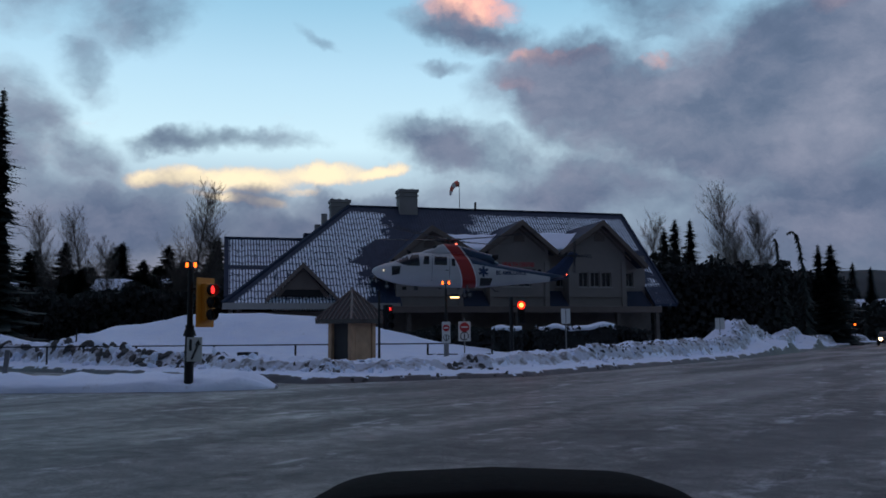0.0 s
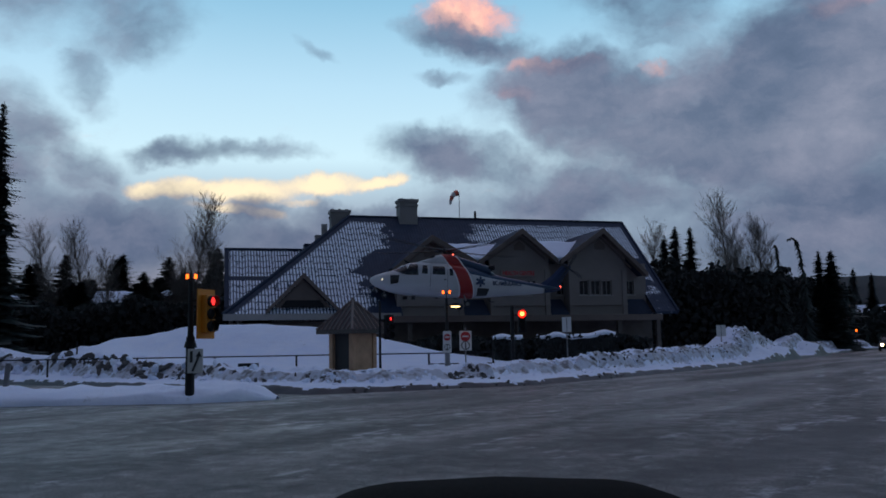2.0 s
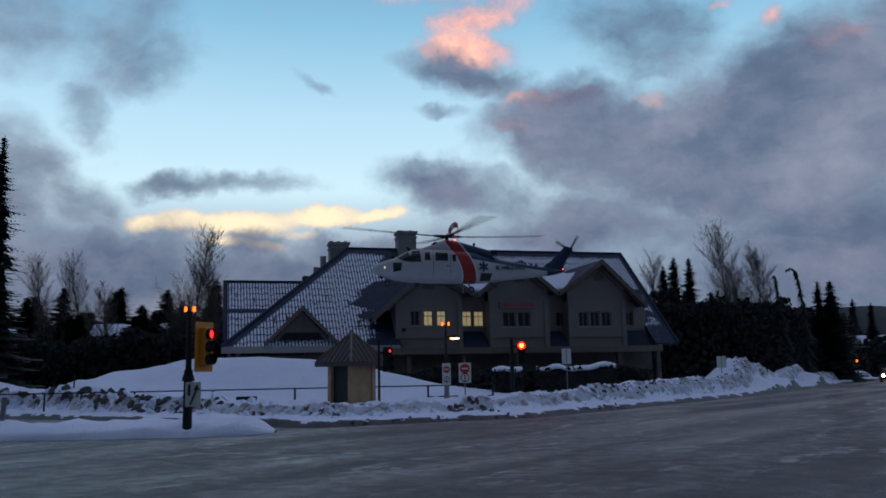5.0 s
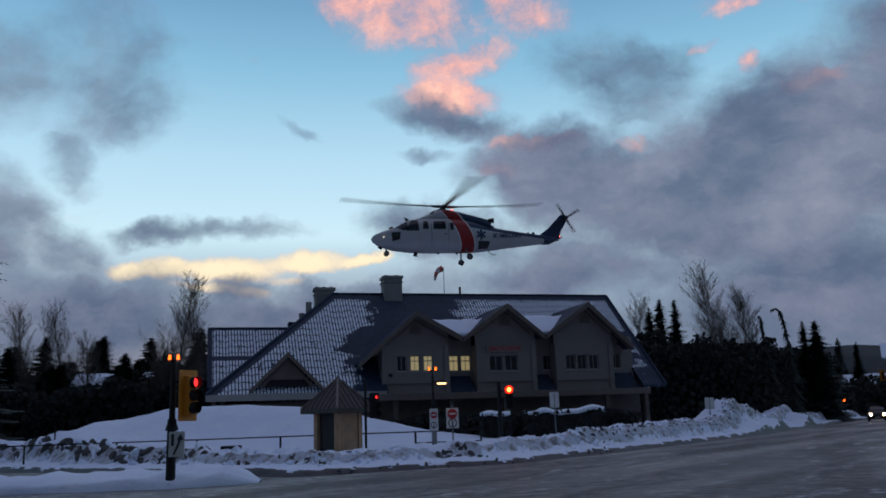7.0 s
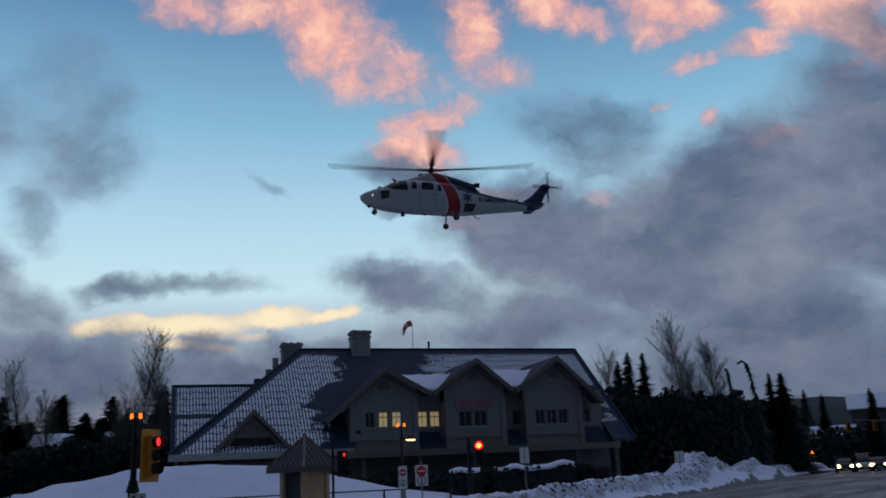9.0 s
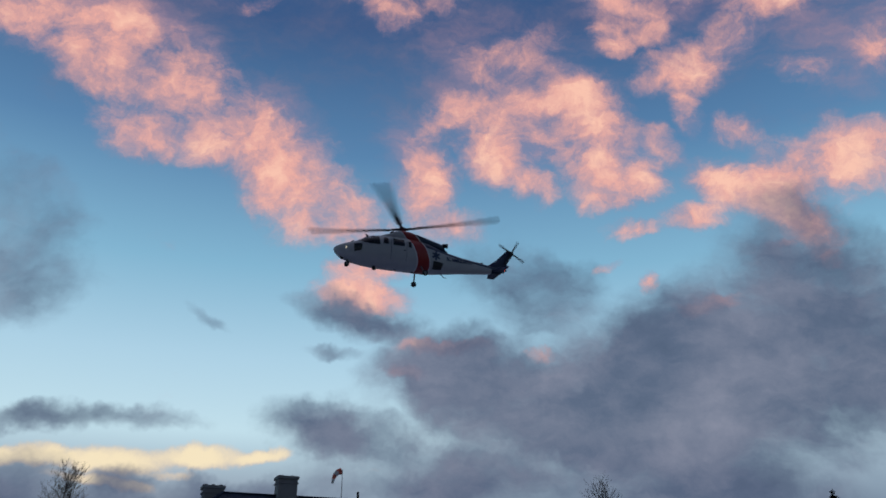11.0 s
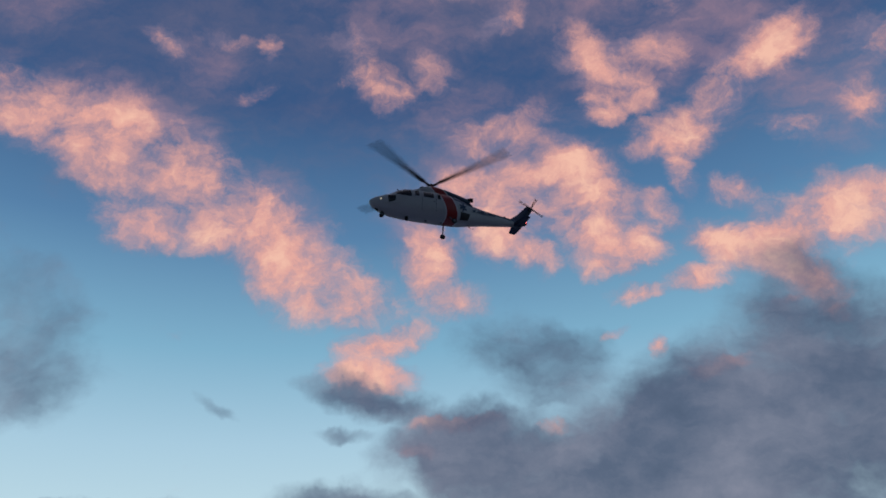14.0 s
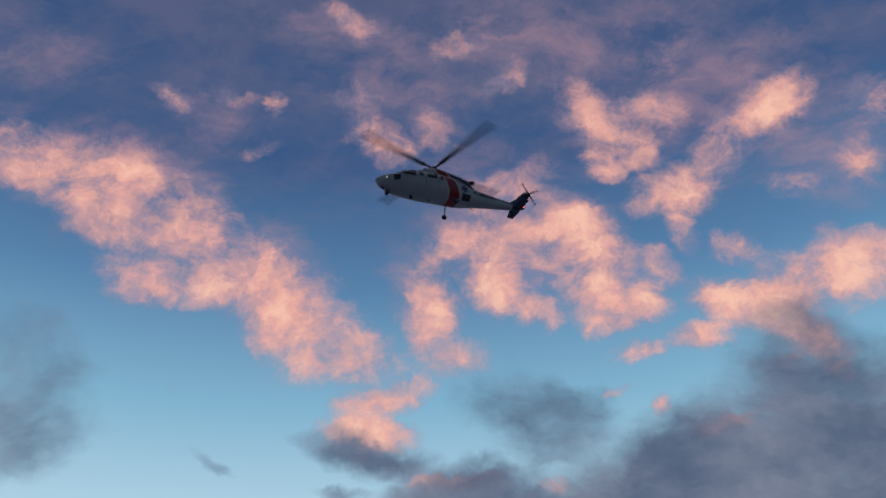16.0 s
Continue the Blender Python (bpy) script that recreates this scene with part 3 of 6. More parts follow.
def cut_line(x, y):
    """Distance from the kerb at which the plough has cut the bank."""
    return 1.95 + 0.5 * lumps(x + 7, y, 0.35, 3)


def snow_height(x, y):
    s = past_kerb(x, y)
    crest = np.interp(x, [-60, -21, -10, -3, 4, 9, 20, 60], [0.85, 0.85, 0.62, 0.50, 0.55, 0.85, 1.05, 0.9])
    field = np.interp(x, [-60, -10, 4, 20, 60], [0.55, 0.50, 0.35, 0.45, 0.4])
    foot = cut_line(x, y)
    apron = 0.17 * np.clip(s / 0.35, 0, 1) + 0.06 * np.clip(s, 0, 3)
    wall = np.clip((s - foot) / 0.75, 0, 1)
    wall = wall * (2 - wall)
    fall = np.clip((s - 3.4) / 2.6, 0, 1)
    fall = fall * fall * (3 - 2 * fall)
    shape = (apron + (crest + 0.10 - apron) * wall) * (1 - fall) + field * fall
    shoulder = np.clip((x + 19.9) / 2.3, 0, 1)
    mound = np.where(x < -9, bump_at(x, y, -9, 46, 13, 4.8, 2.35), bump_at(x, y, -9, 46, 8.3, 4.8, 2.35))
    shape += mound * (0.12 + 0.88 * shoulder * shoulder * (3 - 2 * shoulder))
    shape += bump_at(x, y, 20.3, 58, 2.2, 2.2, 1.2) + bump_at(x, y, 24.0, 62, 2.6, 2, 0.75) + bump_at(x, y, 31.5, 73.5, 2.2, 2.2, 1.0) + bump_at(x, y, -28, 46, 8, 3, 1.15) + 0.11 * mound * lumps(x, y, 0.22, 3)
    rough = lumps(x, y, 0.75, 5)
    clods = lumps(x + 40, y, 1.9, 3)
    ridge = (0.25 + 0.75 * np.clip((s - foot + 0.2) / 0.5, 0, 1)) * np.clip(s / 0.5, 0, 1) * (1 - 0.85 * np.clip((s - 3.6) / 1.8, 0, 1))
    z = shape + ridge * (0.16 * rough + 0.20 * np.abs(clods) + 0.05 * lumps(x, y + 9, 4.2, 2)) + 0.05 * lumps(x, y, 0.25, 2)
    return np.where(s < 0.15, -0.12 + np.minimum(0, s) * 0.3, z * np.clip((s - 0.1) / 0.4, 0, 1) - 0.04)


def snow_mesh(name, gx, gy, keep, label):
    """A sheet of snow over a grid of plan points: clean snow, the dirty cut face and black slush in the gutter."""
    ny, nx = gx.shape
    gz, s = snow_height(gx, gy), past_kerb(gx, gy)
    over, torn = s - cut_line(gx, gy), lumps(gx, gy, 1.3, 3)
    kind = np.where(s + 0.22 * torn < 0.45, 2, np.where((over > 0.2 * torn) & (over < 0.60 + 0.5 * torn), 1, 0)).ravel()
    ok = keep(s).ravel()
    order = np.cumsum(ok) - 1
    verts = np.stack([gx.ravel(), gy.ravel(), gz.ravel()], 1)[ok]
    faces, kinds = [], []
    for j in range(ny - 1):
        for i in range(nx - 1):
            q = (j * nx + i, j * nx + i + 1, (j + 1) * nx + i + 1, (j + 1) * nx + i)
            if ok[q[0]] and ok[q[1]] and ok[q[2]] and ok[q[3]]:
                faces.append([int(order[k]) for k in q])
                kinds.append(int(kind[q[0]]))
    me = bpy.data.meshes.new(name)
    me.from_pydata(verts.tolist(), [], faces)
    me.polygons.foreach_set("use_smooth", [True] * len(faces))
    for m in (SNOW, CUT_SNOW, SLUSH):
        me.materials.append(m)
    me.polygons.foreach_set("material_index", kinds)
    return tagged(new(name, me), label, "snow", kind="stuff")


def kerb_normal(x):
    """Point of the kerb line at x and its smoothed normal towards the snow."""
    kx, ky = np.array([p[0] for p in KERB], float), np.array([p[1] for p in KERB], float)
    slope = (np.interp(x + 1.5, kx, ky) - np.interp(x - 1.5, kx, ky)) / 3.0
    length = np.sqrt(1 + slope * slope)
    return np.interp(x, kx, ky), -slope / length, 1 / length


def snow_strip(x0, x1, step, label):
    xs = [x0]
    while xs[-1] < x1:
        a = float(kerb_normal(np.array([xs[-1]]))[2][0])
        xs.append(xs[-1] + step * a)
    xs = np.array(xs)
    ky, nx, ny = kerb_normal(xs)
    off = np.arange(-0.6, 4.6, 0.10)
    return snow_mesh("snow_bank", xs[None, :] + off[:, None] * nx[None, :], ky[None, :] + off[:, None] * ny[None, :], lambda s: s > -0.5, label)


def snow_sheet(name, x0, x1, y0, y1, step, label):
    gx, gy = np.meshgrid(np.linspace(x0, x1, int((x1 - x0) / step) + 1), np.linspace(y0, y1, int((y1 - y0) / step) + 1))
    return snow_mesh(name, gx, gy, lambda s: s > 3.3, label)


snow_strip(-36, 14, 0.14, "ploughed snow bank with clods and dirty cut face beside the road")
snow_strip(13.8, 60, 0.26, "ploughed snow bank running along the far roadside")
snow_sheet("snow_field", -34, 36, 25, 55, 0.3, "smooth mounded snow behind the ploughed bank")
snow_sheet("snow_field", -95, -34, 38, 70, 0.7, "smooth snow field behind the bank")
snow_sheet("snow_mounds", 14, 70, 55, 125, 0.45, "heaped snow along the far roadside")


def median_strip():
    """A low snow-covered traffic island with a rounded nose."""
    rings = []
    for k in range(120):
        x = -60 + k * (55.2 / 119)
        half = 1.55 * math.sqrt(max(0.0, min(1.0, (-4.75 - x) / 2.4)))
        cy = 24.35 + 0.02 * (x + 5) * -1
        ring = []
        for j in range(13):
            a = math.pi * j / 12
            wob = noise.fractal(Vector((x * 0.8, j * 0.5, 9.1)), 0.9, 2.0, 4)
            ring.append((x, cy - math.cos(a) * half + 0.10 * wob, -0.03 + (0.42 + 0.24 * wob) * math.sin(a) ** 0.6 * min(1, half / 1.0)))
        rings.append(ring)
    return part("snow_island", loft(rings, caps=False, closed=False), SNOW, smooth=True)


tagged(median_strip(), "snow-covered traffic island with rounded nose", "snow", kind="stuff")


def clods(name, material, rows, seed, label):
    """Loose lumps on the face of the bank; rows of (count, x0, x1, off0, off1, size)."""
    bm = bmesh.new()
    rnd = random.Random(seed)
    for count, x0, x1, off0, off1, size in rows:
        for k in range(count):
            x, off = rnd.uniform(x0, x1), rnd.uniform(off0, off1)
            ky, nx, ny = (float(v[0]) for v in kerb_normal(np.array([x])))
            x2, y2 = x + off * nx, ky + off * ny
            z = float(snow_height(np.array([x2]), np.array([y2]))[0])
            r = size * rnd.uniform(0.4, 1.0)
            m = Matrix.Translation((x2, y2, z - r * 0.22)) @ Euler((rnd.random() * 3, rnd.random() * 3, rnd.random() * 3)).to_matrix().to_4x4() @ Matrix.Diagonal((r * rnd.uniform(0.8, 1.9), r, r * rnd.uniform(0.35, 0.7), 1))
            made = bmesh.ops.create_icosphere(bm, subdivisions=2 if size > 0.2 else 1, radius=1, matrix=m)
            for v in made["verts"]:
                v.co += Vector((rnd.uniform(-1, 1), rnd.uniform(-1, 1), rnd.uniform(-1, 1))) * r * 0.16
    return tagged(part(name, bm, material), label, "snow", kind="stuff")


clods("snow_clods", SNOW, ((70, -30, -8, 1.6, 3.0, 0.22), (50, -8, 6, 1.4, 2.6, 0.14), (120, 6, 34, 1.2, 3.0, 0.16)), 4, "loose frozen snow clods on the ploughed bank")
clods("dirty_clods", SOIL, ((64, -34, -13, 2.0, 2.75, 0.30), (44, -20, -10, 1.9, 2.6, 0.22), (40, -13, -3, 1.8, 2.8, 0.13), (50, -3, 8, 0.1, 0.6, 0.09), (240, 8, 26, 2.1, 3.0, 0.10), (30, 1, 3, 1.6, 2.4, 0.14)), 9, "dark dirty frozen clods on the ploughed bank")

# ---- health centre building ----
BASE = pose(-3.33, 60.0, 0, 0, 0, 15)
building = thing("health_centre", "two-storey taupe health centre with snowy blue hipped roof", "building", m=BASE)


def solid_wall(x0, x1, y0, y1, z0, z1, holes):
    """A wall along x with rectangular openings (x0, z0, x1, z1)."""
    bm = bmesh.new()
    xs = sorted({x0, x1, *[h[0] for h in holes], *[h[2] for h in holes]})
    zs = sorted({z0, z1, *[h[1] for h in holes], *[h[3] for h in holes]})
    for xa, xb in zip(xs, xs[1:]):
        for za, zb in zip(zs, zs[1:]):
            cx, cz = (xa + xb) / 2, (za + zb) / 2
            if not any(h[0] < cx < h[2] and h[1] < cz < h[3] for h in holes):
                box(xa, y0, za, xb, y1, zb, bm=bm)
    bmesh.ops.remove_doubles(bm, verts=bm.verts, dist=0.0005)
    return bm


def window_unit(parent, x0, z0, x1, z1, y, lit, bars=1):
    """A window set back in its opening, with frame, glass and sill."""
    fr = bmesh.new()
    w = 0.06
    box(x0, y, z0, x0 + w, y + 0.08, z1, bm=fr)
    box(x1 - w, y, z0, x1, y + 0.08, z1, bm=fr)
    box(x0 + w, y, z1 - w, x1 - w, y + 0.08, z1, bm=fr)
    box(x0 + w, y, z0, x1 - w, y + 0.08, z0 + w, bm=fr)
    for k in range(bars):
        cx = x0 + (x1 - x0) * (k + 1) / (bars + 1)
        box(cx - 0.02, y + 0.01, z0 + w, cx + 0.02, y + 0.07, z1 - w, bm=fr)
    win = part("window", fr, FRAME_PAINT, parent)
    part("pane", box(x0 + w, y + 0.035, z0 + w, x1 - w, y + 0.05, z1 - w), LIT_GLASS if lit else DARK_GLASS, win, "warmly lit pane" if lit else "dark glass pane")
    part("sill", box(x0 - 0.08, y - 0.20, z0 - 0.09, x1 + 0.08, y + 0.0, z0 - 0.005, 0.01), FRAME_PAINT, win)
    if lit:
        part("blind", box(x0 + w, y + 0.022, z0 + 0.62 * (z1 - z0), x1 - w, y + 0.032, z0 + 0.68 * (z1 - z0)), FRAME_PAINT, win)
    return win


G1 = [(1.10, 5.15, 1.80, 6.25), (2.08, 5.15, 2.78, 6.25), (3.06, 5.15, 3.76, 6.25)]
G2 = [(8.10, 5.05, 9.12, 6.18), (9.30, 5.05, 10.30, 6.18)]
G3 = [(14.20, 5.05, 14.98, 6.18), (15.15, 5.05, 15.93, 6.18), (16.10, 5.05, 16.88, 6.18)]
M1 = [(5.25, 5.15, 6.02, 6.30), (6.18, 5.15, 6.95, 6.30)]
M2 = [(12.75, 5.12, 13.58, 6.25)]
M3 = [(18.55, 5.15, 19.26, 6.25)]
for wx0, wx1, holes, lit in ((0.0, 4.98, G1, True), (7.05, 11.75, G2, False), (13.32, 18.1, G3, False)):
    part("wall", solid_wall(wx0, wx1, 0, 0.28, 3.2, 7.0, holes), STUCCO, building)
    for i, h in enumerate(holes):
        window_unit(building, *h, 0.14, lit and i > 0)
for wx0, wx1, holes, lit in ((4.98, 7.05, M1, True), (11.75, 13.32, M2, False), (18.1, 20.3, M3, False)):
    part("wall", solid_wall(wx0, wx1, 1.0, 1.28, 3.2, 7.6, holes), STUCCO, building)
    for h in holes:
        window_unit(building, *h, 1.14, lit)
    # small blue metal lean-to roof under the recessed bay
    part("lean_to_roof", slab([(wx0 + 0.05, -0.1, 3.62), (wx1 - 0.05, -0.1, 3.62), (wx1 - 0.25, 0.97, 4.78), (wx0 + 0.25, 0.97, 4.78)], (0, 0.0, -0.12)), METAL_ROOF, building, "small blue metal lean-to roof")
for x in (0.0, 4.73, 7.05, 11.5, 13.32, 17.85):
    part("side_wall", box(x, 0.283, 3.2, x + 0.25, 7.0, 7.0), STUCCO, building)
# stucco pilasters and string course
for x in (0.0, 4.6, 7.05, 11.37, 13.32, 17.72):
    part("pilaster", box(x, -0.09, 3.45, x + 0.38, -0.003, 6.95, 0.015), STUCCO, building)
for x0, x1 in ((0.0, 4.98), (7.05, 11.75), (13.32, 18.1)):
    part("string_course", box(x0 - 0.03, -0.13, 4.25, x1 + 0.03, -0.004, 4.37, 0.01), STUCCO, building)
part("vent_cover", box(0.45, -0.06, 4.75, 0.75, -0.004, 4.98, 0.01), BLACK_STEEL, building)


def gable(parent, x0, x1, apex, left_end, right_end, y0=-0.75, y1=6.5):
    """Gable wall under its roof slabs, with barge boards, soffits and a louvre. Points are (x, z)."""
    ax, az = apex

    def line(x):
        ex, ez = left_end if x < ax else right_end
        return az + (ez - az) * (x - ax) / (ex - ax)

    g = part("gable", slab([(x0, 0.05, 6.99), (x1, 0.05, 6.99), (x1, 0.05, max(7.0, line(x1) - 0.2)), (ax, 0.05, az - 0.22), (x0, 0.05, max(7.0, line(x0) - 0.2))], (0, 0.22, 0)), STUCCO, parent)
    for ex, ez in (left_end, right_end):
        part("gable_roof", slab([(ax, y0, az), (ex, y0, ez), (ex, y1, ez), (ax, y1, az)], (0, 0, -0.16)), METAL_ROOF, g)
        part("barge_board", slab([(ax, y0 - 0.06, az + 0.02), (ex, y0 - 0.06, ez + 0.02), (ex, y0 - 0.06, ez - 0.36), (ax, y0 - 0.06, az - 0.40)], (0, 0.055, 0)), TIMBER, g, "brown timber barge board")
        part("soffit", slab([(ax, y0, az - 0.17), (ex, y0, ez - 0.17), (ex, 0.04, ez - 0.17), (ax, 0.04, az - 0.17)], (0, 0, -0.05)), TIMBER, g)
        # second trim line set back under the eave
        part("gable_trim", slab([(ax, 0.0, az - 0.45), (ex * 0.72 + ax * 0.28, 0.0, ez * 0.72 + az * 0.28 - 0.45), (ex * 0.72 + ax * 0.28, 0.0, ez * 0.72 + az * 0.28 - 0.62), (ax, 0.0, az - 0.64)], (0, 0.045, 0)), TIMBER, g)
    part("louvre", slab([(ax - 0.42, -0.02, az - 1.55), (ax + 0.42, -0.02, az - 1.55), (ax + 0.42, -0.02, az - 1.15), (ax, -0.02, az - 0.85), (ax - 0.42, -0.02, az - 1.15)], (0, 0.055, 0)), TIMBER, g, "small dark gable louvre")
    return g


gable(building, 0.0, 4.98, (2.49, 9.35), (-1.75, 5.75), (5.85, 7.52))
gable(building, 7.05, 11.75, (9.42, 9.95), (5.95, 7.50), (12.25, 7.66))
gable(building, 13.32, 18.1, (15.98, 10.1), (12.38, 7.64), (19.6, 6.72))

# main hipped roof: ridge at y 8
RL, RR, RZ, EV = -2.2, 22.0, 11.95, 3.75


def roof_sheet(points, label=""):
    return part("roof", slab(points, (0, 0, -0.18)), ROOF, building, label)


roof_sheet([(RL, 8, RZ), (-12.0, -0.6, EV), (0.3, -0.6, EV), (0.3, 8, RZ)], "blue metal roof slope streaked with snow")
roof_sheet([(0.3, 8, RZ), (0.3, 2.9, 7.1), (20.2, 2.9, 7.1), (20.2, 8, RZ)], "blue metal roof slope streaked with snow")
roof_sheet([(20.2, 8, RZ), (20.2, -0.6, EV), (22.1, -0.6, EV), (RR, 8, RZ)], "blue metal roof slope streaked with snow")
roof_sheet([(RL, 8, RZ), (RL, 8.02, RZ), (-12.0, 17, EV), (-12.0, -0.6, EV)])
part("end_gable", slab([(21.2, 8, RZ - 0.2), (21.2, -0.3, EV), (21.2, 16.5, EV)], (0.2, 0, 0)), STUCCO, building)
roof_sheet([(RL, 8.02, RZ), (RR, 8.02, RZ), (22.1, 17, EV), (-12.0, 17, EV)])
part("ridge_cap", box(RL, 7.88, RZ - 0.02, RR, 8.12, RZ + 0.08, 0.02), METAL_ROOF, building)
part("hip_cap", tube((RL, 8, RZ), (-12.0, -0.62, EV + 0.02), 0.13, seg=6), METAL_ROOF, building)
part("hip_cap", tube((RR, 8, RZ), (22.1, -0.62, EV + 0.02), 0.13, seg=6), METAL_ROOF, building)
part("upper_wall", box(0.2, 2.9, 3.2, 20.3, 3.1, 7.0), STUCCO, building)
part("wall_end", box(20.05, 1.29, 0, 20.3, 15, 6.6), STUCCO, building)

# deep snow lying in the valleys between the gables; slopes as (apex x, apex z, fall per metre)
for left, right, z0, z1 in (((2.49, 9.35, 0.545), (9.42, 9.95, 0.706), 7.66, 9.05), ((9.42, 9.95, 0.809), (15.98, 10.1, 0.683), 7.76, 9.32)):
    rings = []
    for j in range(11):
        t = j / 10
        z, y = z0 + (z1 - z0) * t ** 0.9, -0.62 + 2.9 * t
        xa, xb = left[0] + (left[1] - z) / left[2] - 0.25, right[0] - (right[1] - z) / right[2] + 0.25
        top, low = [], []
        for i in range(17):
            x = xa + (xb - xa) * i / 16
            bed = max(left[1] - (x - left[0]) * left[2], right[1] - (right[0] - x) * right[2])
            wob = noise.noise(Vector((x * 1.3, y * 1.2, left[0])))
            top.append((x, y + 0.12 * wob * (1 - t), max(bed + 0.03, z + 0.10 + 0.07 * wob)))
            low.append((x, y + 0.12 * wob * (1 - t), bed - 0.06))
        rings.append(top + low[::-1])
    part("valley_snow", loft(rings), CLEAN_SNOW, building, "thick white snow in the roof valley", smooth=True)

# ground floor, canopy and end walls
# the wall's dark colour stands in for the canopy's shade
part("ground_floor_wall", box(-11.0, 0.3, 0, 20.3, 0.6, 3.2), SHADE_BROWN, building, "ground floor wall coloured dark for the shade under the canopy")
part("gable_end_wall", box(-11.0, 0.6, 0, -10.7, 15, 3.7), STUCCO, building)
part("rear_wall", box(-11.0, 15.0, 0, 20.3, 15.3, 3.7), STUCCO, building)
part("eave_fascia", box(-12.0, -0.68, EV - 0.42, 0.2, -0.58, EV + 0.02), FRAME_PAINT, building, "pale fascia board under the low eave")
part("canopy", box(-0.6, -1.9, 3.22, 19.9, 0.28, 3.44, 0.02), STUCCO, building, "long flat canopy ledge above the ground floor")
part("canopy_edge", box(-0.7, -2.0, 3.05, 20.0, -1.903, 3.5, 0.02), TIMBER, building)
for x in (0.4, 4.4, 8.4, 12.4, 16.4, 19.6):
    # posts share the wall's painted shade, so they sink into the dark
    part("canopy_post", box(x, -1.75, 0, x + 0.3, -1.45, 3.22), SHADE_BROWN, building)

# low dormer gable in the left roof slope
part("dormer_wall", slab([(-8.6, -0.25, 4.2), (-4.7, -0.25, 4.2), (-6.65, -0.25, 6.2)], (0, 0.3, 0)), TIMBER, building)
for sgn in (-1, 1):
    ex = -6.65 + sgn * 2.55
    part("dormer_roof", slab([(-6.65, -0.7, 6.55), (ex, -0.7, 3.98), (ex, 1.0, 3.98), (-6.65, 2.8, 6.55)], (0, 0, -0.14)), METAL_ROOF, building)
    part("barge_board", slab([(-6.65, -0.76, 6.57), (ex, -0.76, 4.0), (ex, -0.76, 3.7), (-6.65, -0.76, 6.2)], (0, 0.055, 0)), TIMBER, building)
part("dormer_louvre", slab([(-8.2, -0.3, 4.2), (-5.1, -0.3, 4.2), (-5.5, -0.3, 4.7), (-7.8, -0.3, 4.7)], (0, 0.045, 0)), BLACK_STEEL, building)

# rear wing with its own ridge
part("wing_roof", slab([(-11.75, 9.6, 9.35), (-4.2, 9.6, 9.35), (-4.2, 3.6, 4.4), (-11.75, 3.6, 4.4)], (0, 0, -0.18)), WING_ROOF, building, "rear wing roof striped with snow")
part("wing_roof", slab([(-11.75, 9.62, 9.35), (-4.2, 9.62, 9.35), (-4.2, 15.5, 4.4), (-11.75, 15.5, 4.4)], (0, 0, -0.18)), WING_ROOF, building)
part("wing_wall", slab([(-11.5, 4.2, 0), (-11.5, 15, 0), (-11.5, 15, 4.5), (-11.5, 9.6, 9.0), (-11.5, 4.2, 4.6)], (0.25, 0, 0)), STUCCO, building)
part("wing_ridge_cap", box(-11.8, 9.42, 9.20, -4.2, 9.80, 9.43, 0.02), METAL_ROOF, building)
part("wing_edge_cap", slab([(-11.9, 9.6, 9.42), (-11.55, 9.6, 9.42), (-11.55, 3.55, 4.44), (-11.9, 3.55, 4.44)], (0, 0, -0.2)), METAL_ROOF, building)
part("roof_hatch", box(-5.7, 8.6, 9.0, -4.6, 9.6, 9.75, 0.03), METAL_ROOF, building)


def chimney(x0, x1, y0, y1, z0, z1, flues):
    c = part("chimney", box(x0 + 0.10, y0 + 0.1, z0, x1 - 0.10, y1 - 0.1, z1 - 0.35, 0.02), CHIMNEY, building, "square stucco chimney with flat cap")
    part("chimney_band", box(x0 + 0.03, y0 + 0.03, z1 - 0.70, x1 - 0.03, y1 - 0.03, z1 - 0.58), CHIMNEY, c)
    part("chimney_cap", box(x0, y0, z1 - 0.35, x1, y1, z1 - 0.12, 0.02), CHIMNEY, c)
    for k in range(flues):
        fx = x0 + (x1 - x0) * (k + 0.5) / flues
        part("flue", tube((fx, (y0 + y1) / 2, z1 - 0.12), (fx, (y0 + y1) / 2, z1 + 0.02), 0.14), BLACK_STEEL, c)


chimney(-3.70, -1.98, 8.15, 9.5, 8.5, 12.62, 3)
chimney(1.75, 3.45, 7.2, 8.7, 10.5, 13.5, 2)
part("side_flue", tube((-4.30, 7.0, 8.5), (-4.30, 7.0, 11.1), 0.24, 0.24, 10), CHIMNEY, building)
part("side_flue", tube((-4.85, 6.8, 8.0), (-4.85, 6.8, 10.2), 0.24, 0.24, 10), CHIMNEY, building)
part("vent_pipe", tube((8.5, 8.0, 11.7), (8.5, 8.0, 12.6), 0.10), BLACK_STEEL, building)
sign = part("name_sign", box(7.85, -0.16, 6.42, 10.65, -0.005, 6.90, 0.01), STUCCO, building, "taupe sign board with dull red letters")
lettering("HEALTH CENTRE", 0.42, SIGN_RED, sign, pose(9.25, -0.165, 6.66, 90, 0, 0), wide=2.5)


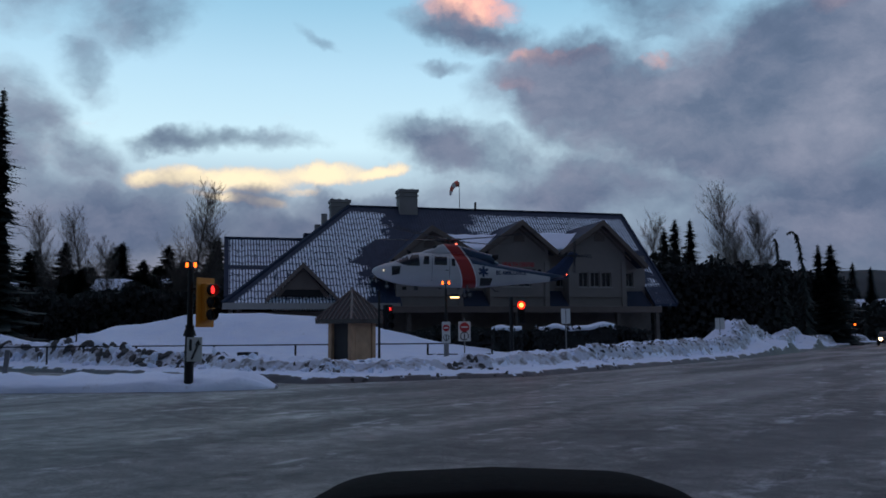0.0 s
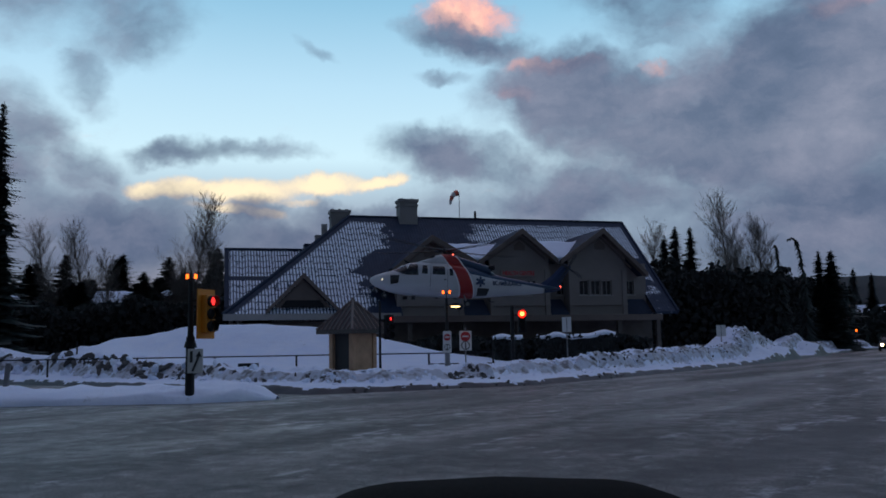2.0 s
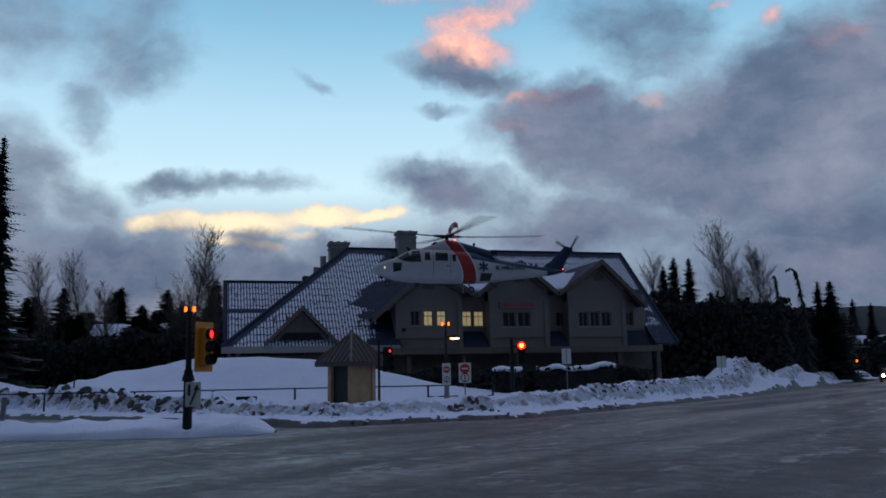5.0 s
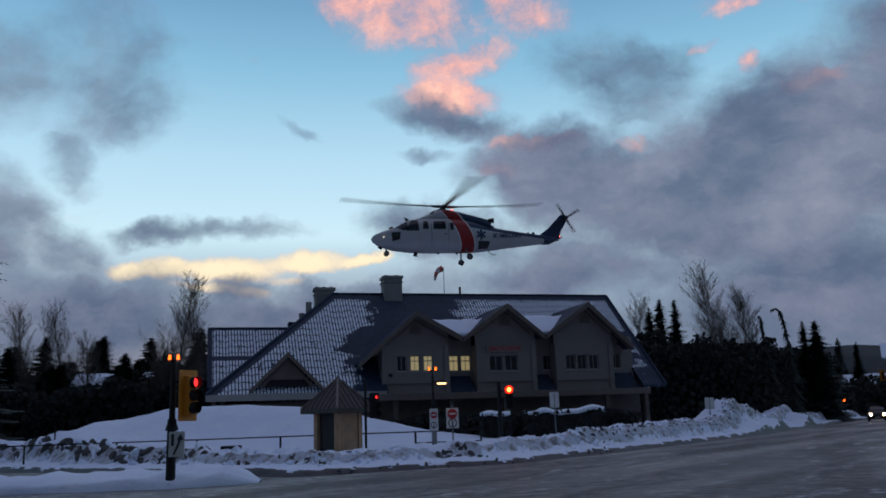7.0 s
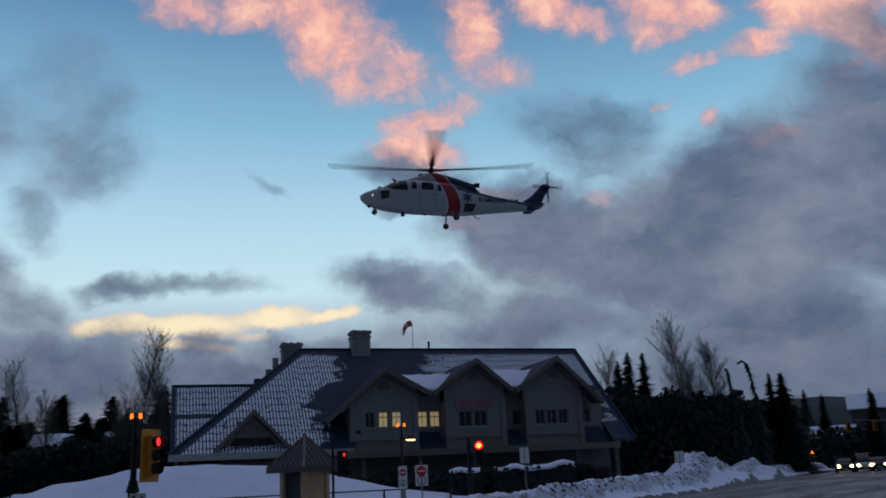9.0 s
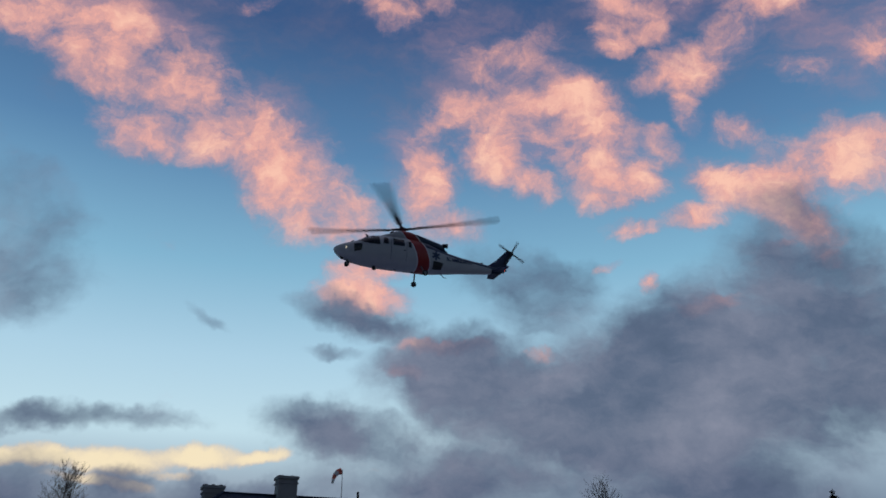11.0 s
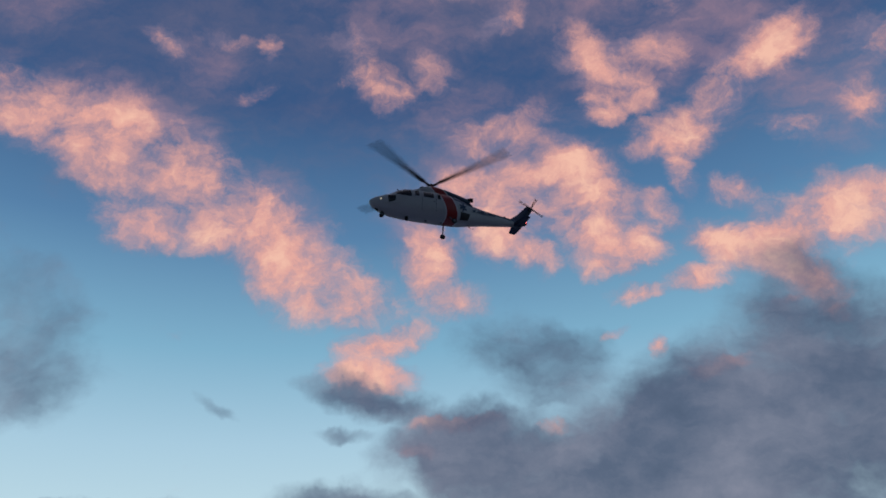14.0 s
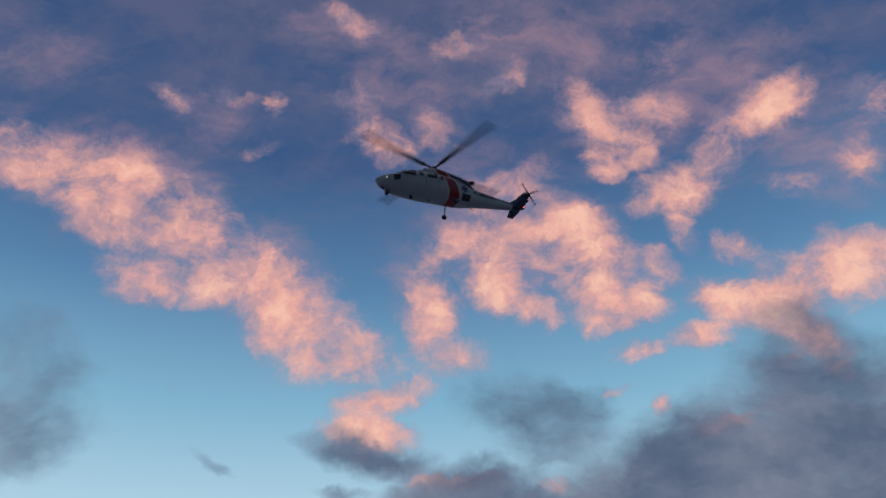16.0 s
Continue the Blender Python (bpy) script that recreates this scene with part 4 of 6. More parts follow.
def windsock():
    w = thing("windsock", "faded red and white windsock on a thin roof mast", "windsock", m=BASE @ pose(7.3, 8.6, 11.9))
    part("mast", tube((0, 0, -0.2), (0, 0, 2.5), 0.035, 0.025), GALVANISED, w)
    part("arm", tube((0, 0, 2.42), (-0.25, 0, 2.42), 0.025), GALVANISED, w)
    centre = [(-0.12, 2.36), (-0.40, 2.28), (-0.62, 2.02), (-0.74, 1.68), (-0.80, 1.36)]
    for k in range(4):
        (xa, za), (xb, zb) = centre[k], centre[k + 1]
        part("sock_band", tube((xa, 0, za), (xb, 0, zb), 0.27 - 0.045 * k, 0.225 - 0.045 * k, 12, caps=False), SOCK_RED if k % 2 == 0 else SOCK_WHITE, w)
    return w


SOCK_RED = surface("windsock_red_cloth", (0.85, 0.20, 0.13), 0.8, vary=0.15)
SOCK_WHITE = surface("windsock_white_cloth", (0.80, 0.72, 0.68), 0.8, vary=0.15)
windsock()

# ---- kiosk, rail, poles and signs ----


def kiosk():
    k = thing("kiosk", "small tan kiosk with steep brown ribbed pyramid roof", "kiosk", m=pose(-3.95, 36.6, 0.45, 0, 0, 50))
    h, w, ez, az = 0.62, 1.12, 1.72, 3.02
    part("roof", slab([(-w, -w, ez), (w, -w, ez), (w, w, ez), (-w, w, ez)], (0, 0, -0.16)), SHINGLE, k, "brown fascia slab of the roof")
    bm = bmesh.new()
    apex = bm.verts.new((0, 0, az))
    ring = [bm.verts.new(p) for p in ((-w, -w, ez + 0.004), (w, -w, ez + 0.004), (w, w, ez + 0.004), (-w, w, ez + 0.004))]
    for i in range(4):
        bm.faces.new((ring[i], ring[(i + 1) % 4], apex))
    part("roof_slope", bm, SHINGLE, k)
    for side in range(4):
        turn = Matrix.Rotation(side * math.pi / 2, 4, "Z")
        for i in range(-4, 5):
            x = i * w / 4.2
            top = 1 - abs(x) / w
            p0, p1 = turn @ Vector((x, -w - 0.01, ez + 0.02)), turn @ Vector((x, -w * (1 - top), ez + (az - ez) * top + 0.02))
            if top > 0.04:
                part("roof_rib", tube(p0, p1, 0.028, seg=5), RIB, k)
        part("hip_rib", tube(turn @ Vector((-w, -w, ez + 0.03)), (0, 0, az + 0.03), 0.045, seg=6), RIB, k)
    part("finial", tube((0, 0, az - 0.05), (0, 0, az + 0.14), 0.07, 0.02), RIB, k)
    for sx, sy in ((-1, -1), (1, -1), (1, 1), (-1, 1)):
        part("corner_post", box(sx * h - 0.11, sy * h - 0.11, 0, sx * h + 0.11, sy * h + 0.11, ez - 0.16, 0.02), TAN_WALL, k)
    part("side_panel", box(h - 0.03, -h + 0.15, 0, h + 0.07, h - 0.15, ez - 0.16), TAN_WALL, k, "tan side wall panel")
    part("rear_panel", box(-h + 0.15, h - 0.03, 0, h - 0.15, h + 0.07, ez - 0.16), TAN_WALL, k)
    part("front_panel", box(-h + 0.15, -h - 0.07, 0, h - 0.15, -h + 0.03, ez - 0.16), TAN_WALL, k, "tan front wall panel")
    part("door", box(-h + 0.05, -h + 0.10, 0, -h + 0.12, h - 0.10, ez - 0.16), RUBBER, k, "dark recessed door")
    return k


kiosk()


def guard_rail():
    r = thing("pipe_railing", "thin dark pipe railing standing in the snow", "railing")
    posts = [(-30, 39.0), (-24, 38.8), (-18, 38.4), (-13.8, 38), (-10.3, 38), (-6.64, 38), (-0.69, 38), (2.2, 38)]
    for (xa, ya), (xb, yb) in zip(posts, posts[1:]):
        part("top_rail", tube((xa, ya, 1.1), (xb, yb, 1.1), 0.032, seg=6), BLACK_STEEL, r)
    part("lower_rail", tube((-0.69, 38, 0.62), (2.2, 38, 0.62), 0.028, seg=6), BLACK_STEEL, r)
    for x, y in posts:
        part("post", tube((x, y, 0.1), (x, y, 1.13), 0.045, seg=6), BLACK_STEEL, r)
    return r


guard_rail()


def lens_row(parent, material, x, z, y=-0.17, r=0.14):
    hood = part("hood", tube((x, y - 0.16, z), (x, y, z), r + 0.025, r + 0.025, 14, caps=False), BLACK_STEEL, parent)
    part("lens", tube((x, y - 0.02, z), (x, y + 0.02, z), r, r, 14), material, hood)


def signal_head(parent, x, z, lit, board, y=0.0, k=1.0):
    """Three-lens signal head seen from the front (facing -y)."""
    hd = part("signal_housing", box(x - 0.17 * k, y - 0.17, z - 0.52 * k, x + 0.17 * k, y + 0.10, z + 0.52 * k, 0.03), YELLOW_PAINT if board else BLACK_STEEL, parent)
    if board:
        part("backboard", box(x - 0.33 * k, y + 0.02, z - 0.68 * k, x + 0.33 * k, y + 0.05, z + 0.68 * k, 0.02), YELLOW_PAINT, hd, "yellow signal backboard")
    for i, m in enumerate((lit, BLACK_STEEL, BLACK_STEEL)):
        lens_row(hd, m, x, z + (0.34 - 0.34 * i) * k, y - 0.17, 0.13 * k)
    return hd


def twin_lamps(parent, z, half):
    part("lamp_bracket", tube((-half, 0, z - 0.10), (half, 0, z - 0.10), 0.02), BLACK_STEEL, parent)
    for sx in (-1, 1):
        part("amber_lamp", tube((sx * half, 0, z - 0.10), (sx * half, 0, z + 0.03), 0.045, 0.035, 10), AMBER, parent, "glowing amber lamp")


def traffic_signal_island():
    s = thing("traffic_signal", "dark pole with yellow traffic signal showing red", "traffic signal", m=pose(-6.97, 23.2, 0.25))
    part("pole", tube((0, 0, -0.2), (0, 0, 1.55), 0.13, 0.12, 12), BLACK_STEEL, s)
    part("pole_collar", tube((0, 0, 1.25), (0, 0, 1.42), 0.18, 0.14, 12), BLACK_STEEL, s)
    part("upper_pole", tube((0, 0, 1.5), (0, 0, 3.1), 0.085, 0.07, 12), BLACK_STEEL, s)
    head = part("signal_mount", tube((0.05, 0, 2.55), (0.35, 0, 2.55), 0.035), BLACK_STEEL, s)
    hd = signal_head(s, 0.0, 0.0, DIM_RED, True)
    hd.matrix_local = pose(0.44, -0.02, 2.17, 0, 0, 60)
    twin_lamps(s, 3.25, 0.115)
    part("lamp_stem", tube((0, 0, 3.05), (0, 0, 3.16), 0.03), BLACK_STEEL, s)
    board = part("keep_right_sign", box(-0.02, -0.18, 0.56, 0.40, -0.155, 1.22, 0.02), SIGN_WHITE, s, "white keep right arrow sign")
    part("arrow_shaft", tube((0.12, -0.19, 0.62), (0.22, -0.19, 0.85), 0.028, seg=6), SIGN_BLACK, board)
    part("arrow_shaft", tube((0.22, -0.19, 0.85), (0.28, -0.19, 1.02), 0.028, seg=6), SIGN_BLACK, board)
    part("arrow_head", slab([(0.20, -0.185, 1.0), (0.37, -0.185, 1.0), (0.30, -0.185, 1.16)], (0, -0.012, 0)), SIGN_BLACK, board)
    part("obstacle_mark", box(0.05, -0.195, 0.85, 0.12, -0.182, 1.16), SIGN_BLACK, board)
    return s


traffic_signal_island()


def signed_lamp_pole():
    s = thing("street_lamp", "lamp pole with amber twin lamps, small lantern and sign", "street lamp", m=pose(0.13, 34, 0.3))
    part("pole", tube((0, 0, -0.2), (0, 0, 1.0), 0.11, 0.10, 10), GALVANISED, s)
    part("upper_pole", tube((0, 0, 1.0), (0, 0, 3.02), 0.065, 0.05, 10), BLACK_STEEL, s)
    part("lantern_arm", tube((0, 0, 2.72), (0.25, 0, 2.80), 0.025), BLACK_STEEL, s)
    lan = part("lantern", tube((0.36, 0, 2.72), (0.36, 0, 2.84), 0.24, 0.12, 14), BLACK_STEEL, s)
    part("lantern_glass", tube((0.36, 0, 2.665), (0.36, 0, 2.715), 0.17, 0.20, 14), WARM_LAMP, lan, "warm glowing lantern glass")
    twin_lamps(s, 3.32, 0.13)
    part("lamp_stem", tube((0, 0, 3.0), (0, 0, 3.22), 0.025), BLACK_STEEL, s)
    prohibition_sign(s, 0.0, 1.28, 0.34, 0.86)
    return s


def prohibition_sign(parent, x, z, w, h):
    b = part("sign_board", box(x - w / 2, -0.13, z - h / 2, x + w / 2, -0.105, z + h / 2, 0.02), SIGN_WHITE, parent, "white board with red no-entry disc")
    part("red_disc", tube((x, -0.142, z + h * 0.21), (x, -0.132, z + h * 0.21), w * 0.40, w * 0.40, 20), SIGN_RED, b)
    part("white_bar", box(x - w * 0.26, -0.152, z + h * 0.18, x + w * 0.26, -0.143, z + h * 0.25), SIGN_WHITE, b)
    part("black_ring", tube((x, -0.142, z - h * 0.24), (x, -0.132, z - h * 0.24), w * 0.36, w * 0.36, 20), SIGN_BLACK, b)
    part("ring_centre", tube((x, -0.150, z - h * 0.24), (x, -0.143, z - h * 0.24), w * 0.28, w * 0.28, 20), SIGN_WHITE, b)
    part("turn_mark", box(x - w * 0.05, -0.157, z - h * 0.40, x + w * 0.05, -0.151, z - h * 0.10), SIGN_BLACK, b)
    return b


signed_lamp_pole()
s2 = thing("no_entry_sign", "no-entry sign board on a thin steel post", "road sign", m=pose(0.88, 34.6, 0.2))
part("post", tube((0, 0, -0.2), (0, 0, 1.95), 0.028), GALVANISED, s2)
prohibition_sign(s2, 0.0, 1.42, 0.50, 0.80)


def far_signal(x, y, z0, top, head_x, head_z, glow_mat, label, yaw=0, r=0.16, thick=0.10):
    s = thing("traffic_signal", label, "traffic signal", m=pose(x, y, z0, 0, 0, yaw))
    part("pole", tube((0, 0, -0.3), (0, 0, top), thick, thick * 0.9, 10), BLACK_STEEL, s)
    part("signal_mount", tube((0, 0, head_z + 0.3), (head_x, 0, head_z + 0.3), 0.03), BLACK_STEEL, s)
    hd = part("signal_housing", box(head_x - 0.17, -0.17, head_z - 0.52, head_x + 0.17, 0.1, head_z + 0.52, 0.03), BLACK_STEEL, s)
    lens_row(hd, glow_mat, head_x, head_z + 0.34, -0.17, r)
    # the oversized dim lens mimics the halo; the small core is the lamp
    if glow_mat == RED_HALO:
        part("lamp_core", tube((head_x, -0.215, head_z + 0.34), (head_x, -0.192, head_z + 0.34), 0.11, 0.11, 14), RED_CORE, hd)
    for i in (1, 2):
        lens_row(hd, BLACK_STEEL, head_x, head_z + 0.34 - 0.34 * i, -0.17, 0.12)
    return s


far_signal(3.26, 40, 0.3, 2.95, 0.46, 2.22, RED_HALO, "black traffic signal with bright red light", 0, 0.19)
far_signal(-2.68, 35.4, 0.3, 3.05, 0.40, 1.95, DIM_RED, "tall thin black signal pole facing aside", 30, 0.07, 0.055)

for x, y, z, h, w in ((6.2, 42.5, 0.4, 2.35, 0.46), (18.27, 55.6, 0.9, 1.55, 0.62)):
    b = thing("notice_sign", "small pale notice board on a steel post", "road sign", m=pose(x, y, z))
    part("post", tube((0, 0, -0.4), (0, 0, h), 0.03), GALVANISED, b)
    bd = part("sign_board", box(-w / 2, -0.06, h - 0.75, w / 2, -0.032, h, 0.015), SIGN_WHITE, b)
    part("panel_gap", box(-0.015, -0.068, h - 0.72, 0.015, -0.061, h - 0.03), SIGN_BLACK, bd)
mk = thing("marker_post", "slim leaning grey snow marker post", "post", m=pose(-12.75, 24.6, 0.2, 0, 5, 0))
part("post", box(-0.07, -0.03, -0.2, 0.07, 0.03, 0.95, 0.01), GALVANISED, mk)
mk = thing("marker_post", "thin dark snow marker stake in the snow field", "post", m=pose(-17.6, 40.5, 0.4))
part("stake", tube((0, 0, -0.3), (0, 0, 1.55), 0.035), BLACK_STEEL, mk)
bn = thing("bench", "low dark bench half buried in snow", "bench", m=pose(-8.7, 37.6, 0.42))
part("seat", box(-0.42, -0.2, 0.22, 0.42, 0.2, 0.38, 0.01), BLACK_STEEL, bn)
for sx in (-0.32, 0.32):
    part("leg", box(sx - 0.05, -0.18, -0.3, sx + 0.05, 0.18, 0.22), BLACK_STEEL, bn)

# ---- helicopter ----
STATIONS = [(4.70, 0.04, 0.84, 0.94), (4.60, 0.20, 0.68, 1.08), (4.35, 0.42, 0.50, 1.22), (3.9, 0.66, 0.32, 1.38), (3.4, 0.84, 0.19, 1.52), (3.1, 0.92, 0.14, 1.66), (2.7, 0.99, 0.09, 1.90),
            (2.3, 1.03, 0.05, 2.06), (1.7, 1.06, 0.01, 2.15), (0.8, 1.07, 0, 2.18), (0, 1.07, 0, 2.18), (-0.9, 1.06, 0, 2.14), (-1.7, 0.99, 0.0, 2.02), (-2.3, 0.86, 0.05, 1.82), (-3.0, 0.66, 0.13, 1.62),
            (-4.0, 0.47, 0.26, 1.44), (-5.2, 0.35, 0.39, 1.27), (-6.3, 0.26, 0.52, 1.12), (-7.0, 0.18, 0.62, 1.02), (-7.45, 0.06, 0.74, 0.94)]


def hull(x, z):
    """Half width of the fuselage at x and height z."""
    xs = [s[0] for s in STATIONS][::-1]
    w, zb, zt = (float(np.interp(x, xs, [s[i] for s in STATIONS][::-1])) for i in (1, 2, 3))
    k = min(0.999, abs((z - (zb + zt) / 2) / ((zt - zb) / 2)))
    return w * (1 - k ** 2.7) ** (1 / 2.7)


def ring_at(x, w, zb, zt, n=28, e=2.7):
    cz, hz = (zb + zt) / 2, (zt - zb) / 2
    out = []
    for k in range(n):
        a = 2 * math.pi * k / n
        c, s = math.cos(a), math.sin(a)
        out.append((x, w * math.copysign(abs(c) ** (2 / e), c), cz + hz * math.copysign(abs(s) ** (2 / e), s)))
    return out


def skin_patch(corners, side, off=0.012, n=6):
    """A thin panel that follows the fuselage side; corners (x, z) in order."""
    bm = bmesh.new()
    (ax, az), (bx, bz), (cx, cz), (dx, dz) = corners
    grid = []
    for j in range(n + 1):
        row = []
        for i in range(n + 1):
            s, t = i / n, j / n
            x = (ax * (1 - s) + bx * s) * (1 - t) + (dx * (1 - s) + cx * s) * t
            z = (az * (1 - s) + bz * s) * (1 - t) + (dz * (1 - s) + cz * s) * t
            row.append(bm.verts.new((x, side * (hull(x, z) + off), z)))
        grid.append(row)
    for j in range(n):
        for i in range(n):
            bm.faces.new((grid[j][i], grid[j][i + 1], grid[j + 1][i + 1], grid[j + 1][i]))
    return bm


def wheel_part(parent, x, y, z, r, w, name="wheel"):
    wh = part(name, tube((x, y - w / 2, z), (x, y + w / 2, z), r * 0.55, r * 0.55, 16), GALVANISED, parent)
    bm = bmesh.new()
    rings = []
    for k in range(18):
        a = 2 * math.pi * k / 18
        ring = []
        for j in range(8):
            b = 2 * math.pi * j / 8
            rr = r * 0.76 + r * 0.24 * math.cos(b)
            ring.append((x + rr * math.cos(a), y + w * 0.62 * math.sin(b), z + rr * math.sin(a)))
        rings.append(ring)
    part("tyre", loft(rings + [rings[0]], caps=False), RUBBER, wh, smooth=True)
    return wh


def helicopter():
    h = thing("helicopter", "white ambulance helicopter with red band and blue tail in flight", "helicopter")
    part("fuselage", loft([ring_at(*s) for s in STATIONS]), LIVERY, h, "white fuselage with red band and blue spine", smooth=True)
    cowl = [(1.75, 0.30, 2.0, 2.14), (1.35, 0.50, 1.95, 2.30), (0.95, 0.62, 1.9, 2.42), (0.62, 0.66, 1.9, 2.62), (0.2, 0.66, 1.9, 2.74), (-0.3, 0.66, 1.9, 2.72), (-0.9, 0.68, 1.8, 2.58), (-1.6, 0.66, 1.7, 2.40), (-2.3, 0.60, 1.6, 2.22), (-2.85, 0.54, 1.5, 2.08), (-2.9, 0.50, 1.4, 1.80), (-3.15, 0.40, 1.4, 1.66)]
    part("engine_cowling", loft([ring_at(*s, n=20, e=3.0) for s in cowl]), LIVERY, h, smooth=True)
    for sy in (-1, 1):
        part("exhaust", tube((-2.75, sy * 0.42, 1.98), (-3.12, sy * 0.52, 1.98), 0.14, 0.16, 12), BLACK_STEEL, h)
        part("air_intake", tube((0.95, sy * 0.36, 2.42), (0.72, sy * 0.38, 2.46), 0.10, 0.16, 10), BLACK_STEEL, h)
        part("windscreen", skin_patch([(3.28, 1.52), (2.74, 1.26), (2.42, 1.40), (2.56, 1.90)], sy), DARK_GLASS, h, "dark windscreen panel")
        part("cockpit_window", skin_patch([(2.64, 1.24), (1.80, 1.24), (1.86, 1.96), (2.30, 1.96)], sy), DARK_GLASS, h)
        part("door_window", skin_patch([(1.60, 1.35), (1.22, 1.35), (1.24, 1.88), (1.52, 1.88)], sy), DARK_GLASS, h)
        part("cabin_window", skin_patch([(0.92, 1.33), (0.12, 1.33), (0.14, 1.86), (0.90, 1.86)], sy), DARK_GLASS, h)
        part("rear_window", skin_patch([(-0.15, 1.30), (-0.38, 1.30), (-0.36, 1.75), (-0.15, 1.75)], sy), DARK_GLASS, h)
        part("chin_window", skin_patch([(3.48, 0.62), (3.02, 0.72), (2.96, 1.20), (3.52, 1.20)], sy), DARK_GLASS, h, "dark lower nose window")
        for x in (1.05, -0.02):
            part("door_seam", skin_patch([(x, 0.35), (x - 0.025, 0.35), (x - 0.025, 1.95), (x, 1.95)], sy, 0.006), ROTOR_GREY, h)
        part("door_handle", skin_patch([(0.22, 1.0), (0.05, 1.0), (0.05, 1.06), (0.22, 1.06)], sy, 0.02), ROTOR_GREY, h)
        part("step_panel", skin_patch([(-1.95, 0.12), (-2.62, 0.18), (-2.75, 0.62), (-1.95, 0.62)], sy, 0.01), ROTOR_GREY, h, "dark gear bay and vent panel")
        for k in range(3):
            a = radians(30 + 60 * k)
            dx, dz = math.cos(a) * 0.33, math.sin(a) * 0.33
            nx, nz = -math.sin(a) * 0.075, math.cos(a) * 0.075
            part("star_bar", skin_patch([(-2.15 + dx + nx, 1.02 + dz + nz), (-2.15 - dx + nx, 1.02 - dz + nz), (-2.15 - dx - nx, 1.02 - dz - nz), (-2.15 + dx - nx, 1.02 + dz - nz)], sy, 0.014 + 0.003 * k), NAVY, h)
    # the letters lie along the tapering tail boom
    name = lettering("BC AMBULANCE", 0.36, NAVY, h, pose(0, 0, 0), "navy blue lettering", 0.004, 1.95)
    for v in name.data.vertices:
        x, z = -3.95 - v.co.x, 1.0 + v.co.y + 0.03 * v.co.x
        v.co = (x, hull(x, z) + 0.032 + v.co.z, z)
    for side in (-1, 1):
        part("main_gear_strut", tube((-1.15, side * 0.72, 0.15), (-1.25, side * 1.18, -0.40), 0.055, 0.045), GALVANISED, h)
        wheel_part(h, -1.27, side * 1.26, -0.44, 0.20, 0.15, "main_wheel")
    part("nose_gear_strut", tube((3.78, 0, 0.35), (3.76, 0, 0.02), 0.05), GALVANISED, h)
    for side in (-1, 1):
        wheel_part(h, 3.76, side * 0.10, -0.02, 0.17, 0.09, "nose_wheel")
    part("search_light", tube((1.95, 0.1, 0.02), (1.95, 0.1, -0.22), 0.10, 0.14, 12), ROTOR_GREY, h)
    part("tail_skid", tube((-2.75, 0, 0.1), (-3.05, 0, -0.16), 0.025), BLACK_STEEL, h)
    part("tail_skid", tube((-3.05, 0, -0.16), (-3.25, 0, -0.14), 0.022), BLACK_STEEL, h)
    part("wire_cutter", slab([(2.45, -0.02, 1.98), (2.25, -0.02, 2.06), (2.38, -0.02, 2.20), (2.62, -0.02, 2.30)], (0, 0.04, 0)), BLACK_STEEL, h)
    part("wire_cutter", slab([(3.5, -0.02, 1.48), (3.3, -0.02, 1.58), (3.35, -0.02, 1.72), (3.58, -0.02, 1.60)], (0, 0.04, 0)), BLACK_STEEL, h)
    part("chin_antenna", slab([(4.25, -0.02, 0.52), (4.0, -0.02, 0.36), (4.08, -0.02, 0.22), (4.3, -0.02, 0.36)], (0, 0.04, 0)), BLACK_STEEL, h)
    for x in (-5.35, -5.7):
        part("boom_antenna", slab([(x, -0.015, 1.2), (x - 0.25, -0.015, 1.17), (x - 0.22, -0.015, 1.30), (x - 0.08, -0.015, 1.31)], (0, 0.03, 0)), BLACK_STEEL, h)
    for side in (-1, 1):
        part("belly_antenna", slab([(0.6 * side, -0.01, 0.02), (0.6 * side - 0.2, -0.01, 0.02), (0.6 * side - 0.2, -0.01, -0.09), (0.6 * side - 0.06, -0.01, -0.09)], (0, 0.02, 0)), BLACK_STEEL, h)
    fin = []
    for (x0, z0), (x1, z1), t in (((-6.10, 1.02), (-7.50, 0.72), 0.12), ((-6.9, 1.60), (-7.75, 1.45), 0.10), ((-7.72, 2.44), (-8.30, 2.30), 0.07), ((-7.80, 2.50), (-8.26, 2.40), 0.03)):
        fin.append([(x0, 0, z0), (x0 * 0.7 + x1 * 0.3, t, z0 * 0.7 + z1 * 0.3), (x1, 0.015, z1), (x1, -0.015, z1), (x0 * 0.7 + x1 * 0.3, -t, z0 * 0.7 + z1 * 0.3)])
    part("tail_fin", loft(fin), NAVY, h, "dark blue swept tail fin")
    for side in (-1, 1):
        st = []
        for s, c0, c1, t in ((0.12, -6.45, -7.35, 0.06), (1.35, -6.75, -7.32, 0.04), (1.45, -6.85, -7.30, 0.015)):
            st.append([(c0, side * s, 0.74), (c0 * 0.6 + c1 * 0.4, side * s, 0.74 + t), (c1, side * s, 0.73), (c0 * 0.6 + c1 * 0.4, side * s, 0.74 - t)])
        part("stabiliser", loft(st), NAVY, h, "horizontal tailplane half")
    part("tail_light", tube((-7.60, 0, 0.98), (-7.60, 0, 1.06), 0.05), BEACON_RED, h, "red tail beacon")
    part("tail_light_stinger", slab([(-7.3, -0.04, 0.80), (-7.72, -0.04, 1.02), (-7.70, -0.04, 0.90), (-7.35, -0.04, 0.70)], (0, 0.08, 0)), NAVY, h)
    part("top_beacon", tube((-0.5, 0, 2.68), (-0.5, 0, 2.80), 0.06), BEACON_RED, h)
